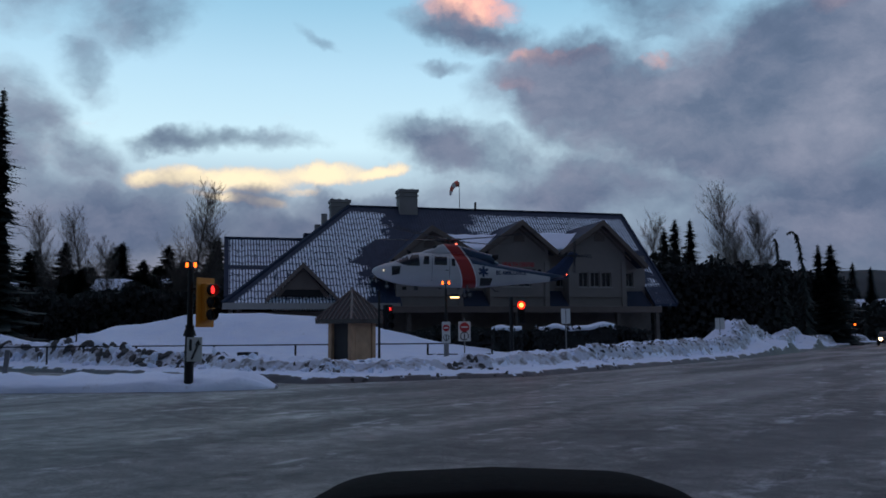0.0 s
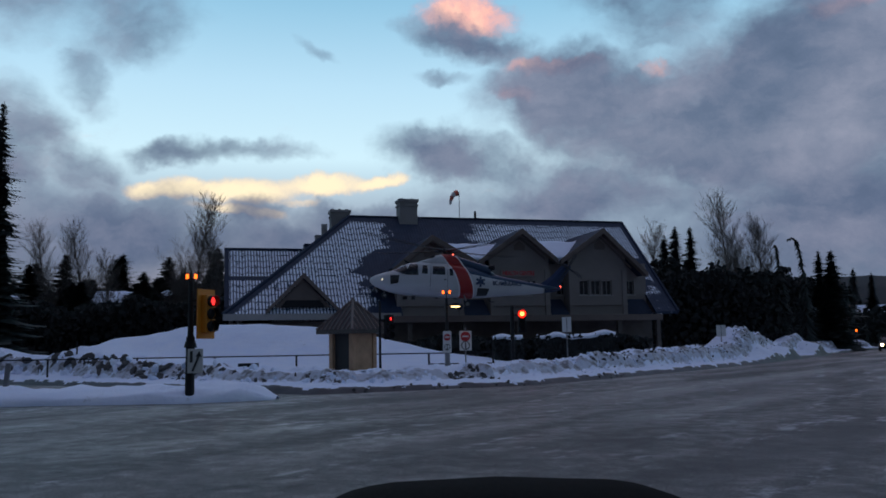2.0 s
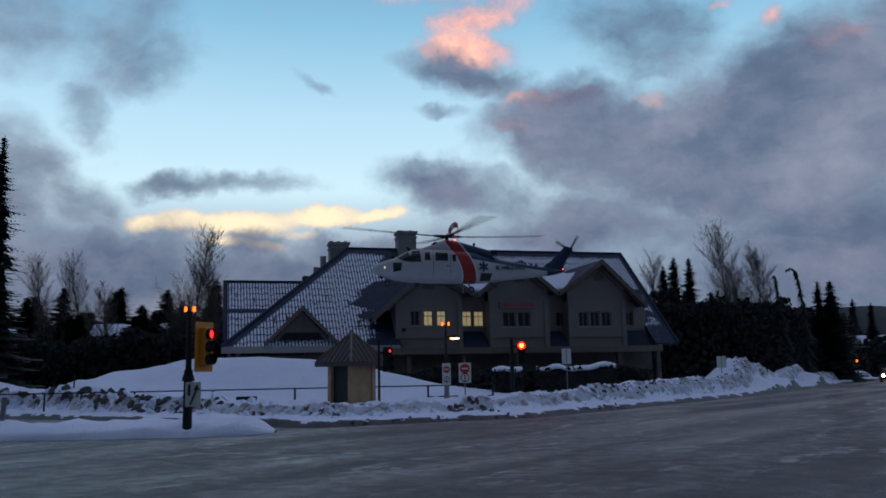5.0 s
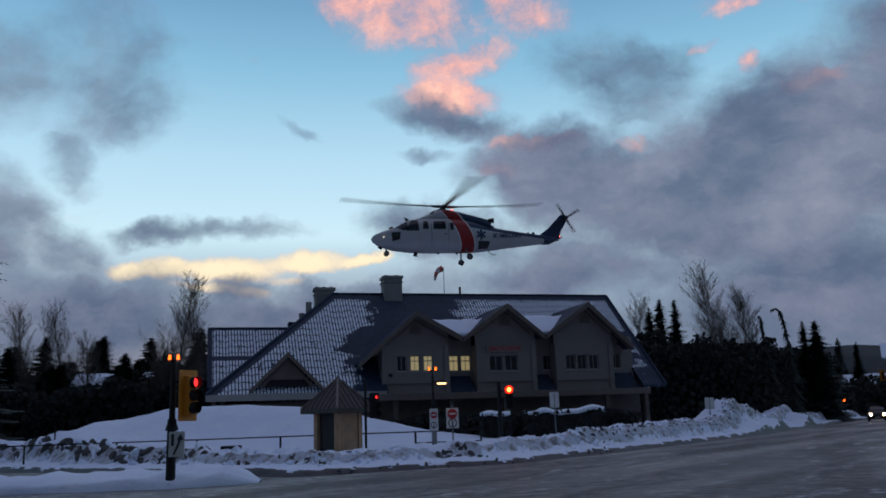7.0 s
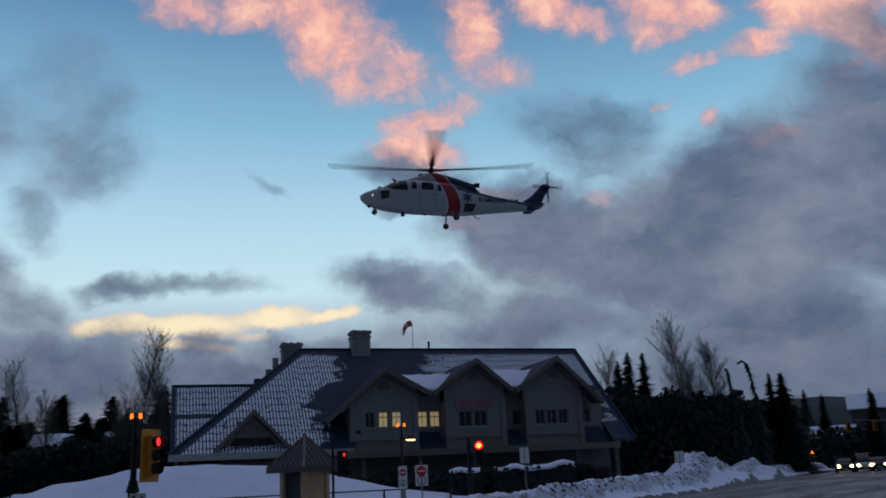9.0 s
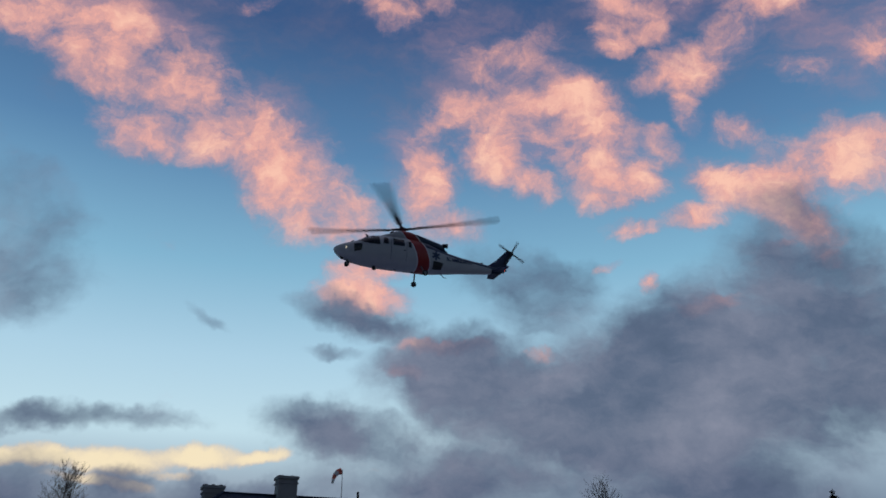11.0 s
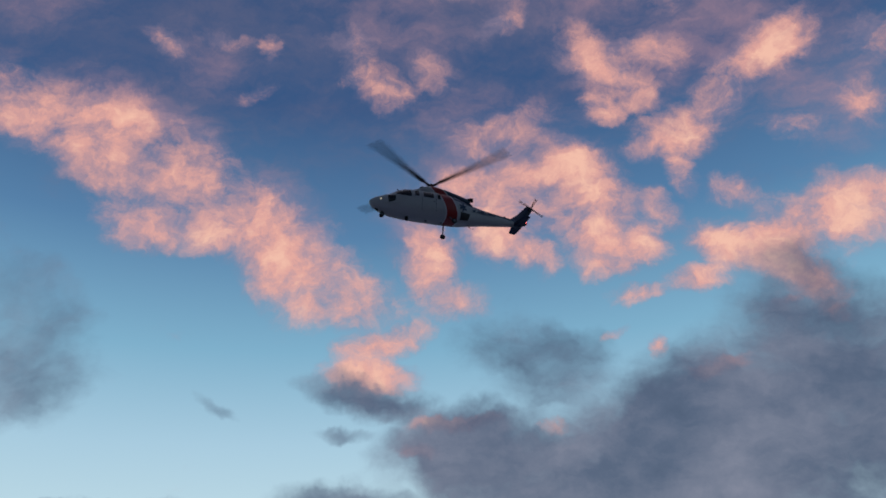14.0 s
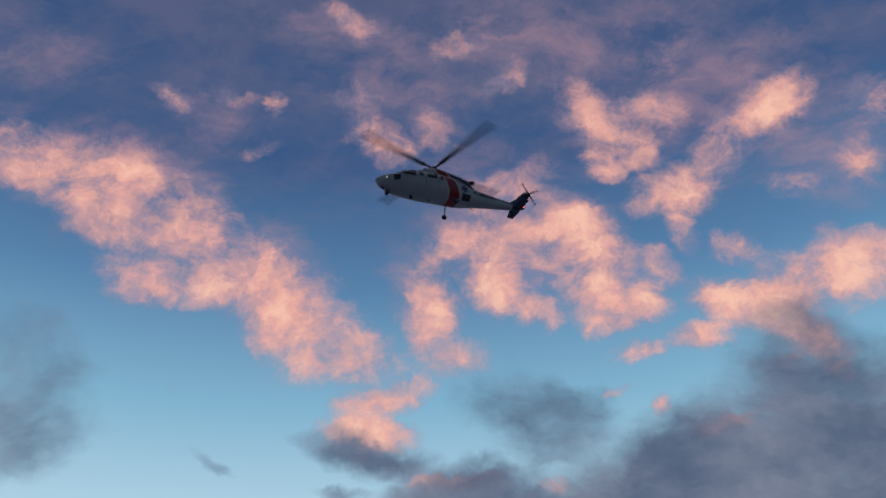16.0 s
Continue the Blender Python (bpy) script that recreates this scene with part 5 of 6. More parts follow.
    part("landing_light", tube((3.98, 0.58, 0.92), (4.02, 0.60, 0.92), 0.075, 0.075, 12), NOSE_LIGHT, h, "bright nose landing light")
    part("mast", tube((0, 0, 2.6), (0, 0, 2.98), 0.14, 0.10, 12), ROTOR_GREY, h)
    mr = part("main_rotor", tube((0, 0, -0.07), (0, 0, 0.07), 0.27, 0.24, 16), ROTOR_GREY, h, "four-blade main rotor")
    mr.matrix_local = pose(0, 0, 2.98)
    part("hub_cap", tube((0, 0, 0.07), (0, 0, 0.16), 0.12, 0.06, 12), ROTOR_GREY, mr)
    for k in range(4):
        turn = Matrix.Rotation(k * math.pi / 2, 4, "Z")
        rings = []
        for r, c, t, up in ((0.22, 0.10, 0.10, 0.0), (0.75, 0.11, 0.08, 0.01), (1.0, 0.20, 0.035, 0.02), (3.0, 0.20, 0.028, 0.09), (5.0, 0.20, 0.022, 0.19), (6.35, 0.20, 0.018, 0.28), (6.70, 0.13, 0.012, 0.31)):
            back = 0.0 if r < 6.5 else -0.10
            rings.append([turn @ Vector(p) for p in ((r, c * 0.9 + back, up), (r, 0.3 * c + back, up + t), (r, -c * 1.1 + back, up), (r, 0.3 * c + back, up - t))])
        part("blade", loft(rings), ROTOR_GREY, mr)
    tr = part("tail_rotor", tube((0, 0.0, 0), (0, 0.16, 0), 0.12, 0.10, 12), ROTOR_GREY, h, "small four-blade tail rotor")
    tr.matrix_local = pose(-8.02, 0.12, 2.22)
    for k in range(4):
        turn = Matrix.Rotation(k * math.pi / 2, 4, "Y")
        rings = [[turn @ Vector(p) for p in ((r, 0.10 + t, -c), (r, 0.10 + t, c), (r, 0.10 - t, c), (r, 0.10 - t, -c))] for r, c, t in ((0.08, 0.05, 0.03), (0.3, 0.06, 0.012), (1.10, 0.05, 0.01))]
        part("tail_blade", loft(rings), ROTOR_GREY, tr)
    return h, mr, tr


heli, main_rotor, tail_rotor = helicopter()

# ---- trees ----


def conifer_mesh(seed, height, spread, thin=1.0):
    rnd = random.Random(seed)
    bm = bmesh.new()
    z = height * 0.05
    while z < height * 0.985:
        k = 1 - z / height
        length = spread * (0.08 + 0.92 * k ** 0.9) * rnd.uniform(0.58, 1.22)
        n = max(5, int((7 + 6 * k) * thin))
        for i in range(n):
            a = 2 * math.pi * (i + rnd.random() * 0.8) / n
            ln = length * rnd.uniform(0.6, 1.12)
            droop = rnd.uniform(0.25, 0.60) * (0.55 + 0.7 * k)
            out, side = Vector((math.cos(a), math.sin(a), 0)), Vector((-math.sin(a), math.cos(a), 0))
            base = Vector((0, 0, z + rnd.uniform(-0.12, 0.12)))
            prev = None
            steps = 4
            for s in range(steps + 1):
                t = s / steps
                p = base + out * ln * t + Vector((0, 0, -droop * ln * t * (1.15 - 0.55 * t)))
                w = ln * (0.24 * (1 - t) + 0.05) + 0.07
                pair = (bm.verts.new(p + side * w), bm.verts.new(p - side * w + Vector((0, 0, -w * 0.35))))
                if prev:
                    bm.faces.new((prev[0], prev[1], pair[1], pair[0]))
                    for sg in (-1, 1):
                        tw = ln * rnd.uniform(0.22, 0.42) * (1.15 - t)
                        tip = p + side * sg * tw + out * tw * 0.7 + Vector((0, 0, -tw * rnd.uniform(0.25, 0.7)))
                        q = p + out * 0.05 + Vector((0, 0, -0.10 * ln * 0.3))
                        bm.faces.new((bm.verts.new(p - out * 0.10 * ln * 0.5), bm.verts.new(tip), bm.verts.new(q + out * 0.08 * ln)))
                prev = pair
        z += height * rnd.uniform(0.010, 0.016) * (0.7 + 0.6 * k)
    return bm


def conifer(seed, height, spread, label, thin=1.0):
    t = thing("conifer_tree", label, "tree", "evergreen trees")
    part("trunk", tube((0, 0, -0.3), (0, 0, height), height * 0.013 + 0.05, 0.02, 7), BARK, t)
    part("crown", conifer_mesh(seed, height, spread, thin), NEEDLES, t)
    return t


def bare_tree(seed, height, label, lean=0.0):
    rnd = random.Random(seed)
    big_bm, thin_bm = bmesh.new(), bmesh.new()

    def grow(p, d, length, r, level):
        steps = 7 if level == 0 else 4 if level == 1 else 3
        for s in range(steps):
            d2 = (d + Vector((rnd.uniform(-1, 1), rnd.uniform(-1, 1), rnd.uniform(-0.2, 0.7))) * (0.05 + 0.035 * level)).normalized()
            q = p + d2 * (length / steps)
            r2 = r * (0.84 if level == 0 else 0.74)
            tube(p, q, r, r2, 5 if level < 2 else 3, big_bm if level < 2 else thin_bm, caps=False)
            if level < 3 and (level > 0 or s > 0):
                for _ in range(9 if level == 0 else 4 if level == 1 else 2):
                    a = rnd.uniform(0, 2 * math.pi)
                    side = Vector((math.cos(a), math.sin(a), 0))
                    nd = (d2 * rnd.uniform(0.7, 1.1) + side * rnd.uniform(0.45, 0.85) + Vector((0, 0, 0.22))).normalized()
                    grow(p.lerp(q, rnd.random()), nd, length * (rnd.uniform(0.17, 0.30) * (1.42 - 0.13 * s) if level == 0 else rnd.uniform(0.32, 0.50)), max(0.009, r2 * 0.30), level + 1)
            p, d, r = q, d2, r2

    grow(Vector((0, 0, -0.2)), Vector((lean, 0, 1)).normalized(), height * 0.86, height * 0.008 + 0.02, 0)
    t = thing("bare_tree", label, "tree", "leafless trees")
    part("trunk", big_bm, TWIG, t)
    part("crown", thin_bm, TWIG, t)
    return t


def plant(ob, x, y, z=0.0, turn=0.0, k=1.0):
    ob.matrix_basis = pose(x, y, z, 0, 0, turn) @ Matrix.Scale(k, 4)
    return ob


tall = plant(conifer(1, 19.9, 3.4, "tall dark spruce at the edge of the snow field", 1.0), -32.0, 60, -0.1)
spr_a = plant(conifer(2, 12.6, 3.1, "slim dark spruce beside the building", 1.2), 22.4, 80, -0.1)
spr_b = plant(conifer(3, 12.6, 2.9, "slim dark spruce beside the building", 1.2), 24.0, 80.5, -0.1, 40)
spr_c = plant(conifer(5, 11.6, 3.8, "broad spruce with snow-dusted boughs", 1.1), 44.2, 95, -0.1)
made = [spr_a, spr_b, spr_c]


def grove(rows, label, broad=1.0):
    for i, (x, y, k) in enumerate(rows):
        rnd = random.Random(100 + int(x * 7) + int(y))
        c = copy_thing(made[i % 3], pose(x, y, -0.15, 0, 0, rnd.uniform(0, 360)))
        c.matrix_basis = pose(x, y, -0.15, 0, 0, rnd.uniform(0, 360)) @ Matrix.Diagonal((k * broad, k * broad, k, 1))
        tagged(c, label)


def road_side(y, off):
    """x of a point off metres behind the kerb of the far road, at that y."""
    return float(np.interp(y, [p[1] for p in KERB[6:]], [p[0] for p in KERB[6:]])) - off


grove([(21.6, 81, 0.95), (43.0, 95.5, 0.93), (45.2, 98.5, 0.72), (40.6, 94, 0.70)], "dark spruce in the row behind the snow mounds")
rnd = random.Random(21)
rows = []
for i in range(40):
    y = 79 + i * 0.75 + rnd.uniform(-1, 1)
    rows.append((road_side(y, rnd.uniform(6, 17)), y, rnd.uniform(0.50, 0.68)))
grove(rows, "short dense spruce in a dark roadside row")
grove([(-66 + i * 1.5 + rnd.uniform(-0.8, 0.8), 84 + rnd.uniform(0, 14), rnd.choice((0.5, 0.6, 0.7, 0.84))) for i in range(40)], "dark spruce in the wood behind the snow field", 2.0)
grove([(-48 + i * 1.6, 70 + rnd.uniform(0, 7), rnd.uniform(0.34, 0.50)) for i in range(20)], "low dark spruce at the edge of the wood", 1.8)
grove([(54 + i * 3.0 + rnd.uniform(-1, 1), 150 + rnd.uniform(0, 40), rnd.uniform(0.8, 1.35)) for i in range(34)], "distant dark spruce along the road")
grove([(-92 + i * 1.9 + rnd.uniform(-1, 1), 128 + rnd.uniform(0, 18), rnd.choice((0.95, 1.1, 1.2, 1.38))) for i in range(36)], "distant dark spruce behind the houses", 1.9)
grove([(-96 + i * 1.7 + rnd.uniform(-1, 1), 122 + rnd.uniform(0, 8), rnd.uniform(0.78, 1.0)) for i in range(44)], "distant dark spruce behind the houses", 2.3)
grove([(59.3, 94, 1.42), (63.5, 97, 0.9), (66, 103, 0.8)], "tall dark spruce beside the far road")
grove([(72 + i * 2.2, 118 + rnd.uniform(0, 14), rnd.uniform(0.7, 1.0)) for i in range(10)], "dark spruce beside the far road")

grove([(-62 + i * 1.35 + rnd.uniform(-0.7, 0.7), 78 + rnd.uniform(0, 8), rnd.uniform(0.46, 0.74)) for i in range(30)], "dark spruce crowding the edge of the wood", 1.7)
grove([(road_side(y, 7 + rnd.uniform(0, 9)), y, rnd.uniform(0.6, 0.76)) for y in (84, 87, 90, 93, 96, 99, 102, 105, 108, 111, 114, 117, 120, 124, 128, 132)], "dark spruce in the thick roadside wood", 1.5)

b1 = plant(bare_tree(11, 17.0, "tall leafless birch behind the building"), 29.6, 86, 0)
b2 = plant(bare_tree(12, 15.2, "leafless birch with upswept twigs"), 32.7, 86, 0)
b3 = plant(bare_tree(13, 16.4, "leafless tree with one long leaning leader", 0.06), -22.9, 76, 0)
for src, x, y, k, turn in ((b2, -21.0, 76, 0.84, 70), (b1, -42.6, 90, 0.92, 30), (b3, -38.2, 90, 0.98, 200), (b2, -36.4, 91, 0.85, 130), (b1, 22.8, 92, 0.86, 100), (b2, 25.0, 93, 0.72, 190), (b2, -24.6, 77, 0.66, 300), (b1, 30.9, 88, 0.8, 250)):
    c = copy_thing(src, pose(x, y, 0))
    c.matrix_basis = pose(x, y, 0, 0, 0, turn) @ Matrix.Scale(k, 4)


def drooping_leader(x, y, h, reach):
    """A narrow weeping evergreen whose top bends over."""
    t = thing("weeping_conifer", "narrow evergreen with a drooping bent top", "tree", m=pose(x, y, -0.1))
    pts = [Vector((0, 0, 0)), Vector((0.2, 0, h * 0.6)), Vector((-0.1, 0, h * 0.85)), Vector((-0.35 * reach, 0, h * 0.97)), Vector((-0.8 * reach, 0, h)), Vector((-1.25 * reach, 0, h * 0.985))]
    bm = bmesh.new()
    for a, b in zip(pts, pts[1:]):
        tube(a, b, 0.10, 0.08, 6, bm)
    part("trunk", bm, BARK, t)
    r2, bm = random.Random(int(x * 10)), bmesh.new()
    for a, b in zip(pts, pts[1:]):
        n = int((b - a).length * 16)
        for i in range(n):
            p = a.lerp(b, i / n)
            k = max(0.16, 1 - p.z / h) * 2.2
            ang = r2.uniform(0, 6.28)
            out = Vector((math.cos(ang), math.sin(ang), -0.8)) * (k * r2.uniform(0.5, 1.0) + 0.12)
            s = Vector((-math.sin(ang), math.cos(ang), 0)) * 0.14
            bm.faces.new((bm.verts.new(p + s + Vector((0, 0, 0.1))), bm.verts.new(p - s), bm.verts.new(p + out)))
    part("crown", bm, NEEDLES, t)


drooping_leader(34.8, 81, 11.3, 1.0)
drooping_leader(32.6, 81, 10.6, 0.35)


def leafy_mass(name, x0, x1, y0, y1, h0, h1, count, size, label, seed, along_road=False):
    """Dense low foliage as many small leaf clumps."""
    r3, verts, faces = random.Random(seed), [], []
    for k in range(count):
        x, y = r3.uniform(x0, x1), r3.uniform(y0, y1)
        if along_road:
            x = road_side(y, x)
        top = h0 + (h1 - h0) * (0.5 + 0.5 * noise.noise(Vector((x * 0.35, y * 0.35, seed))))
        z = top * (1 - r3.random() ** 1.6)
        q = Euler((r3.random() * 6.3, r3.random() * 6.3, r3.random() * 6.3)).to_matrix()
        s = size * r3.uniform(0.6, 1.4)
        i = len(verts)
        verts += [tuple(Vector((x, y, z)) + q @ Vector(p) * s) for p in ((-1, -0.5, 0), (1, -0.5, 0.2), (0.7, 0.6, 0), (-0.7, 0.6, -0.2))]
        faces.append((i, i + 1, i + 2, i + 3))
    me = bpy.data.meshes.new(name)
    me.from_pydata(verts, [], faces)
    me.materials.append(HEDGE)
    return tagged(new(name, me), label, "shrubs", kind="stuff")


leafy_mass("shrubbery", 5, 17, 74, 118, 5.0, 9.6, 52000, 0.24, "dense dark evergreen shrubs behind the roadside snow", 3, True)
leafy_mass("shrubbery", -60, -15, 66, 76, 3.4, 6.4, 42000, 0.24, "dense dark shrubs at the edge of the wood", 5)
leafy_mass("shrubbery", 70, 170, 135, 170, 3, 8, 16000, 0.5, "dark scrub along the far road", 6)


def hedge(x0, x1, y, z1, label):
    h = thing("hedge", label, "hedge", m=pose(0, 0, 0))
    r4, verts, faces = random.Random(int(x0 * 10)), [], []
    for k in range(int((x1 - x0) * 420)):
        x, yy, z = r4.uniform(x0, x1), y + r4.uniform(-0.7, 0.7), r4.uniform(0.3, z1)
        q = Euler((r4.random() * 6.3, r4.random() * 6.3, r4.random() * 6.3)).to_matrix()
        i = len(verts)
        verts += [tuple(Vector((x, yy, z)) + q @ Vector(p) * 0.13) for p in ((-1, -0.5, 0), (1, -0.5, 0.2), (0.7, 0.6, 0), (-0.7, 0.6, -0.2))]
        faces.append((i, i + 1, i + 2, i + 3))
    me = bpy.data.meshes.new("leaves")
    me.from_pydata(verts, [], faces)
    me.materials.append(HEDGE)
    new("leaves", me).parent = h
    core = part("core", box(x0 + 0.15, y - 0.5, 0.2, x1 - 0.15, y + 0.5, z1 - 0.15, 0.1), HEDGE, h)
    rings = []
    for k in range(15):
        t = k / 14
        x = x0 + (x1 - x0) * t
        w = (0.7 + 0.3 * noise.noise(Vector((x * 1.7, 4, y)))) * math.sqrt(max(0.02, 1 - (2 * t - 1) ** 4))
        lift = 0.30 * noise.noise(Vector((x * 1.1, y, 2)))
        rings.append([(x, y - w, z1 - 0.10 + lift), (x, y - w * 0.6, z1 + 0.10 + lift), (x, y, z1 + 0.17 + lift), (x, y + w * 0.6, z1 + 0.1 + lift), (x, y + w, z1 - 0.1 + lift)])
    part("snow_cap", loft(rings, caps=False), CLEAN_SNOW, h, "white snow cap on the hedge", smooth=True)


hedge(5.0, 9.3, 45.5, 1.85, "clipped dark hedge with a thick cap of snow")
hedge(2.6, 4.2, 45.0, 1.75, "small dark shrub with a thin cap of snow")
leafy_mass("helipad_shrubs", -2.5, 12.0, 48.5, 51.0, 1.2, 2.1, 8000, 0.16, "dark low shrubs round the landing pad", 8)

# ---- houses in the distance ----
HOUSE_WALL = surface("dark_house_siding", (0.11, 0.09, 0.08), 0.85, vary=0.25)


def house(x, y, w, d, h, turn, label):
    m = thing("house", label, "house", "distant houses", m=pose(x, y, 0, 0, 0, turn))
    part("wall", box(-w / 2, -d / 2, -0.5, w / 2, d / 2, h), HOUSE_WALL, m)
    for sg in (-1, 1):
        part("roof", slab([(-w / 2 - 0.5, 0, h + d * 0.28), (w / 2 + 0.5, 0, h + d * 0.28), (w / 2 + 0.5, sg * (d / 2 + 0.6), h - 0.1), (-w / 2 - 0.5, sg * (d / 2 + 0.6), h - 0.1)], (0, 0, -0.25)), CLEAN_SNOW, m, "snow-covered roof slope")
    part("gable", slab([(-w / 2, -d / 2, h), (-w / 2, d / 2, h), (-w / 2, 0, h + d * 0.26)], (0.2, 0, 0)), HOUSE_WALL, m)
    part("gable", slab([(w / 2, -d / 2, h), (w / 2, d / 2, h), (w / 2, 0, h + d * 0.26)], (-0.2, 0, 0)), HOUSE_WALL, m)
    for i in range(3):
        wx = -w / 2 + (i + 0.7) * w / 3.4
        part("window", box(wx, -d / 2 - 0.05, h * 0.45, wx + 1.2, -d / 2 - 0.004, h * 0.45 + 1.3), LIT_GLASS if (i == 1 and x < -44) else DARK_GLASS, m)
    return m


house(-45, 116, 4.6, 6, 8.0, 8, "dark house with a snowy roof among trees")
house(-36, 118, 6, 7, 7.8, -6, "dark house with a snowy roof among trees")
house(-58, 108, 6, 7, 7.0, 14, "dark house with a snowy roof and lit window")
house(100, 165, 18, 11, 11.0, -28, "dark building with snowy roof on the hillside")
house(118, 178, 18, 11, 13.0, -28, "dark building with snowy roof on the hillside")
house(86, 166, 8, 7, 6.0, -28, "dark house with a snowy roof by the road")


def far_hill():
    rings = []
    for k in range(60):
        t = k / 59
        a = radians(-64 + 128 * t)
        r0 = 330
        h = 14 + 9 * noise.fractal(Vector((t * 5, 0.4, 1)), 0.9, 2, 4) + min(9, 50 * max(0, t - 0.57)) + (2.5 * noise.noise(Vector((t * 90, 2, 0))))
        d = Vector((math.sin(a), math.cos(a), 0))
        rings.append([tuple(d * (r0 - 60) + Vector((0, 0, -1))), tuple(d * (r0 - 15) + Vector((0, 0, h * 0.75))), tuple(d * r0 + Vector((0, 0, h))), tuple(d * (r0 + 60) + Vector((0, 0, -1)))])
    return part("backdrop", loft(rings, caps=False, closed=False), surface("wooded_hillside", (0.030, 0.036, 0.038), 0.9, scale=0.06, fine_scale=0.5, vary=0.5), smooth=True)


tagged(far_hill(), "low dark wooded hills on the horizon", "hills", kind="structure")

# ---- far street furniture ----


def mast_lamp(x, y, h, turn):
    s = thing("street_lamp", "tall black street lamp with two curved arms", "street lamp", m=pose(x, y, 0, 0, 0, turn))
    part("pole", tube((0, 0, 0), (0, 0, h), 0.11, 0.07), BLACK_STEEL, s)
    for sg in (-1, 1):
        bm, prev = bmesh.new(), Vector((0, 0, h - 1.2))
        for k in range(1, 8):
            a = k / 7 * math.pi * 0.5
            q = Vector((sg * 1.9 * math.sin(a), 0, h - 1.2 + 1.5 * (1 - math.cos(a)) ** 0.6))
            tube(prev, q, 0.045, seg=6, bm=bm)
            prev = q
        part("arm", bm, BLACK_STEEL, s)
        part("lamp_head", box(sg * 1.9 - 0.3, -0.14, h + 0.22, sg * 1.9 + 0.4, 0.14, h + 0.36, 0.03), BLACK_STEEL, s)
    return s


mast_lamp(63.0, 93.5, 11.6, 5)


def mast_signal(x, y, turn):
    s = thing("traffic_signal", "steel mast arm with yellow traffic signals seen edge-on", "traffic signal", m=pose(x, y, 0, 0, 0, turn))
    part("pole", tube((0, 0, 0), (0, 0, 6.4), 0.14, 0.11), GALVANISED, s)
    part("mast_arm", tube((0, 0, 6.0), (-7.0, 0, 6.4), 0.09, 0.05), GALVANISED, s)
    for hx in (-3.0, -6.4):
        hd = signal_head(s, 0, 0, BLACK_STEEL, True)
        hd.matrix_local = pose(hx, -0.15, 5.5)
    return s


mast_signal(66.0, 110, -8)
pn = thing("banner_sign", "pair of pale banner signs on a steel post", "road sign", m=pose(58.9, 92, 0, 0, 0, -25) @ Matrix.Scale(1.25, 4))
part("post", tube((0, 0, 0), (0, 0, 5.6), 0.06), GALVANISED, pn)
part("banner", box(-0.85, -0.04, 3.6, -0.10, 0.0, 5.5, 0.02), SIGN_WHITE, pn)
part("banner", box(0.10, -0.04, 3.6, 0.85, 0.0, 5.5, 0.02), SIGN_WHITE, pn)
lamp = thing("street_lamp", "short post with a small amber warning lamp", "street lamp", m=pose(47.2, 96.5, 0))
part("post", tube((0, 0, 0), (0, 0, 2.2), 0.05), BLACK_STEEL, lamp)
part("amber_lamp", tube((0, 0, 2.2), (0, 0, 2.45), 0.12, 0.08, 10), AMBER, lamp)

# ---- cars on the far road ----


def car(label, paint, tall_body=False):
    c = thing("car", label, "car", "oncoming cars")
    top = 1.9 if tall_body else 1.48
    body = [(-2.2, 0.80, 0.35, 0.85), (-2.0, 0.88, 0.25, 0.98), (-1.0, 0.9, 0.22, 1.0), (1.0, 0.9, 0.22, 1.02), (2.0, 0.88, 0.25, 1.0), (2.25, 0.8, 0.4, 0.9)]
    part("body", loft([[(p[1], p[0], p[2]) for p in ring_at(s[0], s[1], s[2], s[3], 20, 4.0)] for s in body]), paint, c, smooth=True)
    cab = [(-1.35, 0.72, 0.9, 1.0), (-0.6, 0.70, 0.9, top), (1.2, 0.70, 0.9, top), (2.05, 0.72, 0.9, 1.0)]
    part("cabin", loft([[(p[1], p[0], p[2]) for p in ring_at(s[0], s[1], s[2], s[3], 20, 4.0)] for s in cab]), DARK_GLASS, c, "dark glazed cabin", smooth=True)
    part("roof", box(-0.62, -0.55, top - 0.03, 0.62, 1.15, top + 0.03, 0.02), paint, c)
    for sx in (-1, 1):
        part("headlight", tube((sx * 0.62, -2.17, 0.70), (sx * 0.62, -2.24, 0.70), 0.15, 0.15, 12), HEADLIGHT, c, "glowing headlight")
        for sy in (-1.35, 1.35):
            wheel_part(c, 0, 0, 0, 0.33, 0.2).matrix_local = pose(sx * 0.80, sy, 0.33, 0, 0, 90)
    part("bumper", box(-0.85, -2.32, 0.30, 0.85, -2.18, 0.52, 0.03), BLACK_PLASTIC, c)
    part("number_plate", box(-0.26, -2.34, 0.36, 0.26, -2.325, 0.47), SIGN_WHITE, c)
    return c


CAR_WHITE = surface("white_car_paint", (0.6, 0.6, 0.6), 0.3, vary=0.1, bump=0)
CAR_DARK = surface("dark_car_paint", (0.03, 0.032, 0.04), 0.3, vary=0.1, bump=0)
cars = [car("dark car with glowing headlights on the road", CAR_DARK), car("white van with glowing headlights on the road", CAR_WHITE, True), car("dark car waiting with glowing headlights", CAR_DARK)]

for c, (x, y, turn) in zip(cars, ((47.3, 90, -26), (50.0, 91, -26), (52.7, 93, -26))):
    c.matrix_basis = pose(x, y, 0, 0, 0, turn)
extra = copy_thing(cars[0], pose(55.3, 96, 0, 0, 0, -26))

# ---- the car from which the view is taken ----


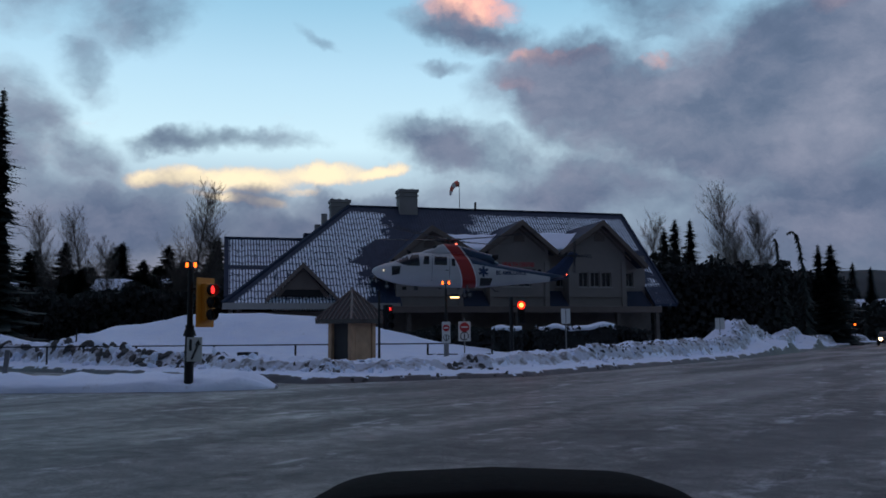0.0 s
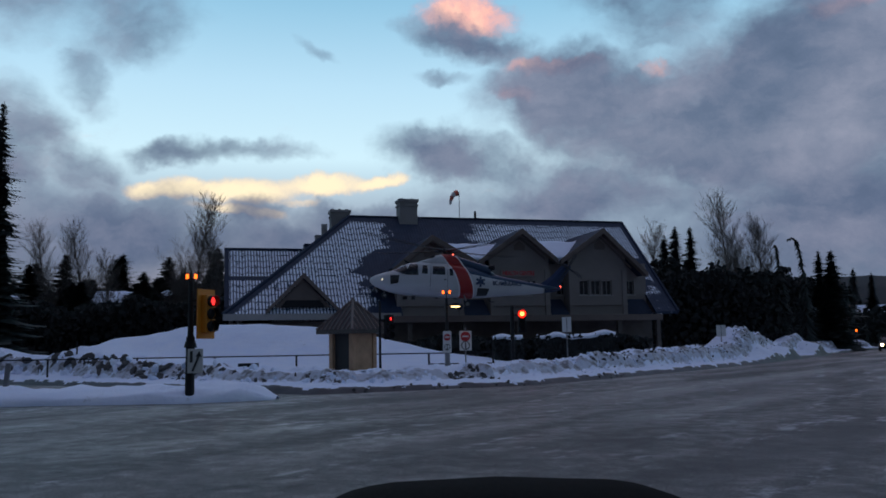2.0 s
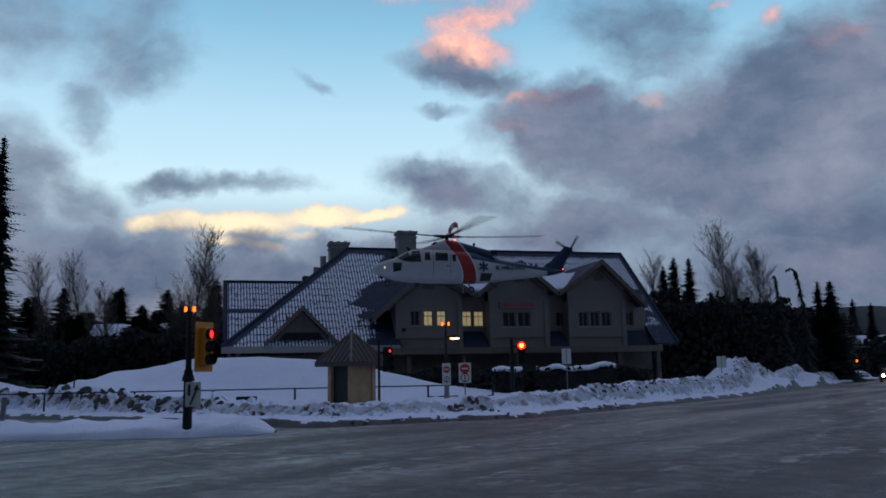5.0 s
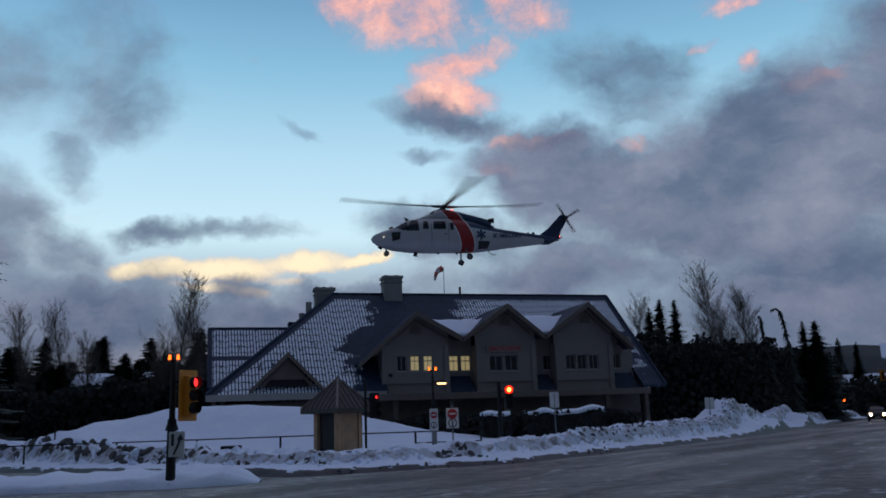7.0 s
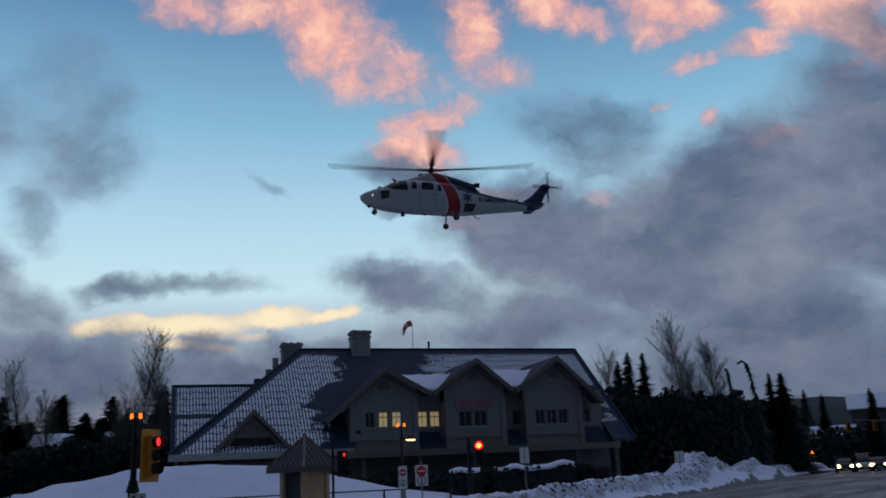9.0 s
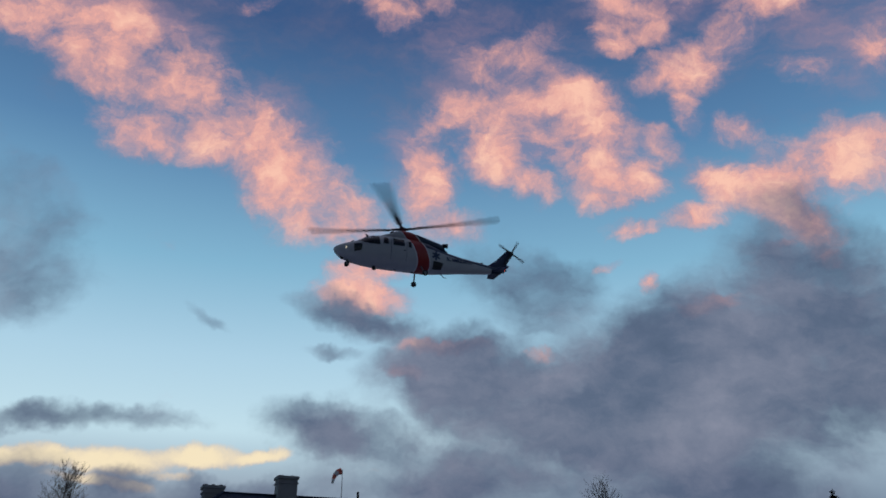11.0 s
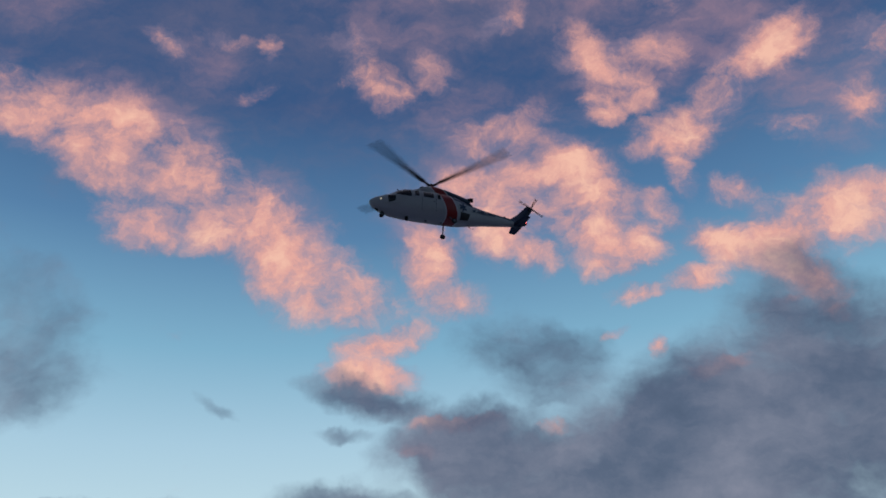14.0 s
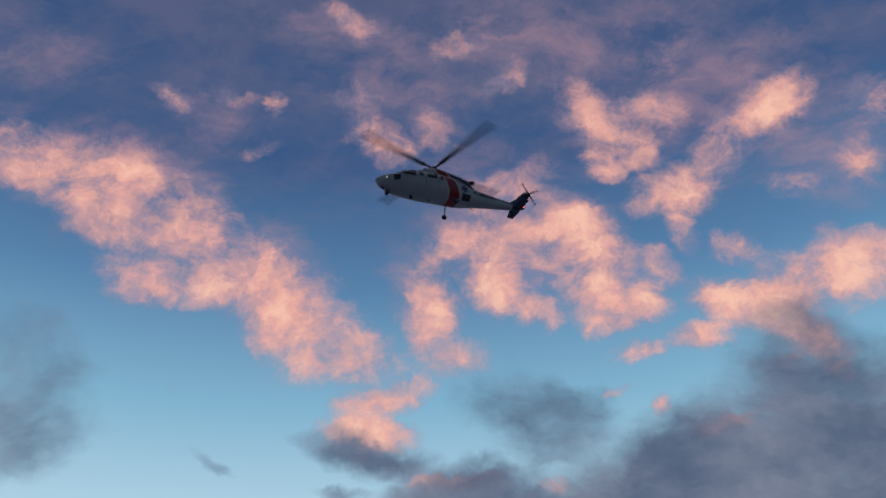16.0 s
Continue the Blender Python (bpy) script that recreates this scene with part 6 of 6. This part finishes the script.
def own_car():
    c = thing("own_car", "black door mirror and window frame of a car", "car")
    # door mirror housing, rounded shell open towards the viewer
    rings = []
    for y, k in ((0.86, 0.55), (0.84, 0.80), (0.79, 0.95), (0.72, 1.0), (0.655, 1.0), (0.64, 0.97)):
        ring = []
        for j in range(40):
            a = 2 * math.pi * j / 40
            ca, sa = math.cos(a), math.sin(a)
            px, pz = math.copysign(abs(ca) ** (0.25 if ca > 0 else 0.32), ca) * 0.178 * k, math.copysign(abs(sa) ** 0.42, sa) * 0.090 * k
            pz += 0.007 * (1 - (px / 0.14) ** 2)
            ring.append((0.045 + px, y, 1.237 + pz))
        rings.append(ring)
    part("mirror_housing", loft(rings), BLACK_PLASTIC, c, "black mirror housing", smooth=True)
    ring = []
    for j in range(40):
        a = 2 * math.pi * j / 40
        ca, sa = math.cos(a), math.sin(a)
        ring.append((0.052 + math.copysign(abs(ca) ** 0.4, ca) * 0.142, 0.634, 1.241 + math.copysign(abs(sa) ** 0.55, sa) * 0.080))
    part("mirror_glass", slab(ring, (0, -0.003, 0)), MIRROR, c, "dark mirror glass")
    part("mirror_arm", box(-0.02, 0.66, 1.02, 0.08, 0.74, 1.17, 0.015), BLACK_PLASTIC, c)
    part("door_sill", box(-0.7, 0.40, 0.75, 0.75, 0.62, 1.04, 0.03), BLACK_PLASTIC, c, "black door sill below the window")
    part("door_panel", box(-0.7, 0.45, 0.28, 0.75, 0.60, 0.78, 0.04), BLACK_PLASTIC, c)
    wheel_part(c, -0.9, 0.5, 0.33, 0.33, 0.2)
    # door pillar leaning back, with its rubber seal
    low, high = Vector((0.172, 0.55, 1.05)), Vector((0.696, 0.55, 2.04))
    for name, w0, w1, d0, d1, mat_ in (("door_pillar", 0.025, 0.16, -0.03, 0.06, BLACK_PLASTIC), ("window_seal", 0.0, 0.022, -0.02, 0.05, RUBBER), ("pillar_trim", 0.030, 0.042, -0.036, -0.031, GALVANISED)):
        rings = [[p + Vector(v) for v in ((w0, d0, 0), (w1, d0, 0), (w1, d1, 0), (w0, d1, 0))] for p in (low, high)]
        part(name, loft(rings), mat_, c)
    return c


MIRROR = surface("tinted_mirror_glass", (0.10, 0.10, 0.11), 0.12, metal=1.0, vary=0.1, bump=0)
own_car()


def motions():
    flight = [
        (0, pose(0.28, 52.39, 4.44, -1.4, -1.8, 185.1)),
        (0.5, pose(0.14, 52.55, 4.40, 0.1, -2.7, 187.9)),
        (1, pose(0.10, 52.69, 4.43, 0.7, -2.7, 188.9)),
        (1.5, pose(0.07, 52.81, 4.43, 0.9, -2.8, 189.4)),
        (2, pose(0.04, 52.87, 4.43, 0.7, -2.8, 189.5)),
        (2.5, pose(0.07, 52.88, 4.51, 0.9, -2.7, 190.3)),
        (3, pose(0.03, 52.81, 4.66, 0.7, -2.8, 190.4)),
        (5.5, pose(0.56, 52.15, 8.14, -2.3, 0.4, 190.4)),
        (6, pose(0.80, 52.06, 9.14, -2.0, 1.0, 189.4)),
        (6.5, pose(1.02, 52.04, 10.56, -2.6, 0.5, 190.1)),
        (7, pose(1.28, 51.97, 11.95, -2.5, 0.6, 190.1)),
        (7.5, pose(1.59, 51.91, 13.47, -2.1, -0.0, 190.6)),
        (8, pose(1.94, 51.85, 14.93, -2.6, 0.0, 191.4)),
        (8.5, pose(2.27, 51.71, 16.43, -2.9, -0.8, 191.6)),
        (9, pose(2.66, 51.57, 17.92, -3.6, -0.7, 192.2)),
        (9.5, pose(3.09, 51.49, 19.45, -3.4, -0.3, 192.8)),
        (10, pose(3.48, 51.45, 20.97, -3.5, 0.2, 191.7)),
        (12.5, pose(5.87, 51.69, 29.31, -3.7, 0.8, 192.6)),
        (13, pose(6.20, 51.60, 30.95, -2.7, 0.8, 193.6)),
        (13.5, pose(6.41, 51.40, 32.46, -3.1, 0.5, 193.3)),
        (14, pose(6.42, 51.10, 33.98, -3.1, 0.1, 193.4)),
        (14.5, pose(6.68, 50.76, 35.50, -3.7, -0.2, 193.5)),
        (15, pose(6.73, 50.44, 37.02, -4.1, 0.2, 194.3)),
        (15.5, pose(6.70, 50.17, 38.47, -4.0, -0.2, 194.3)),
        (16, pose(6.66, 49.96, 40.01, -4.4, 0.8, 195.2)),
    ]
    walk(heli, flight)
    # main rotor: one row for each thirtieth of a second
    walk(main_rotor, [(k / 30, pose(0, 0, 2.98, 0, 0, 5.5 + 1701.5 * (k / 30 - 7.0) - 13 * min(1, max(0, 14 - k / 15)))) for k in range(481)])
    walk(tail_rotor, [(k / 30, pose(-8.02, 0.12, 2.22, 0, 73.0 * k, 0)) for k in range(481)])


motions()
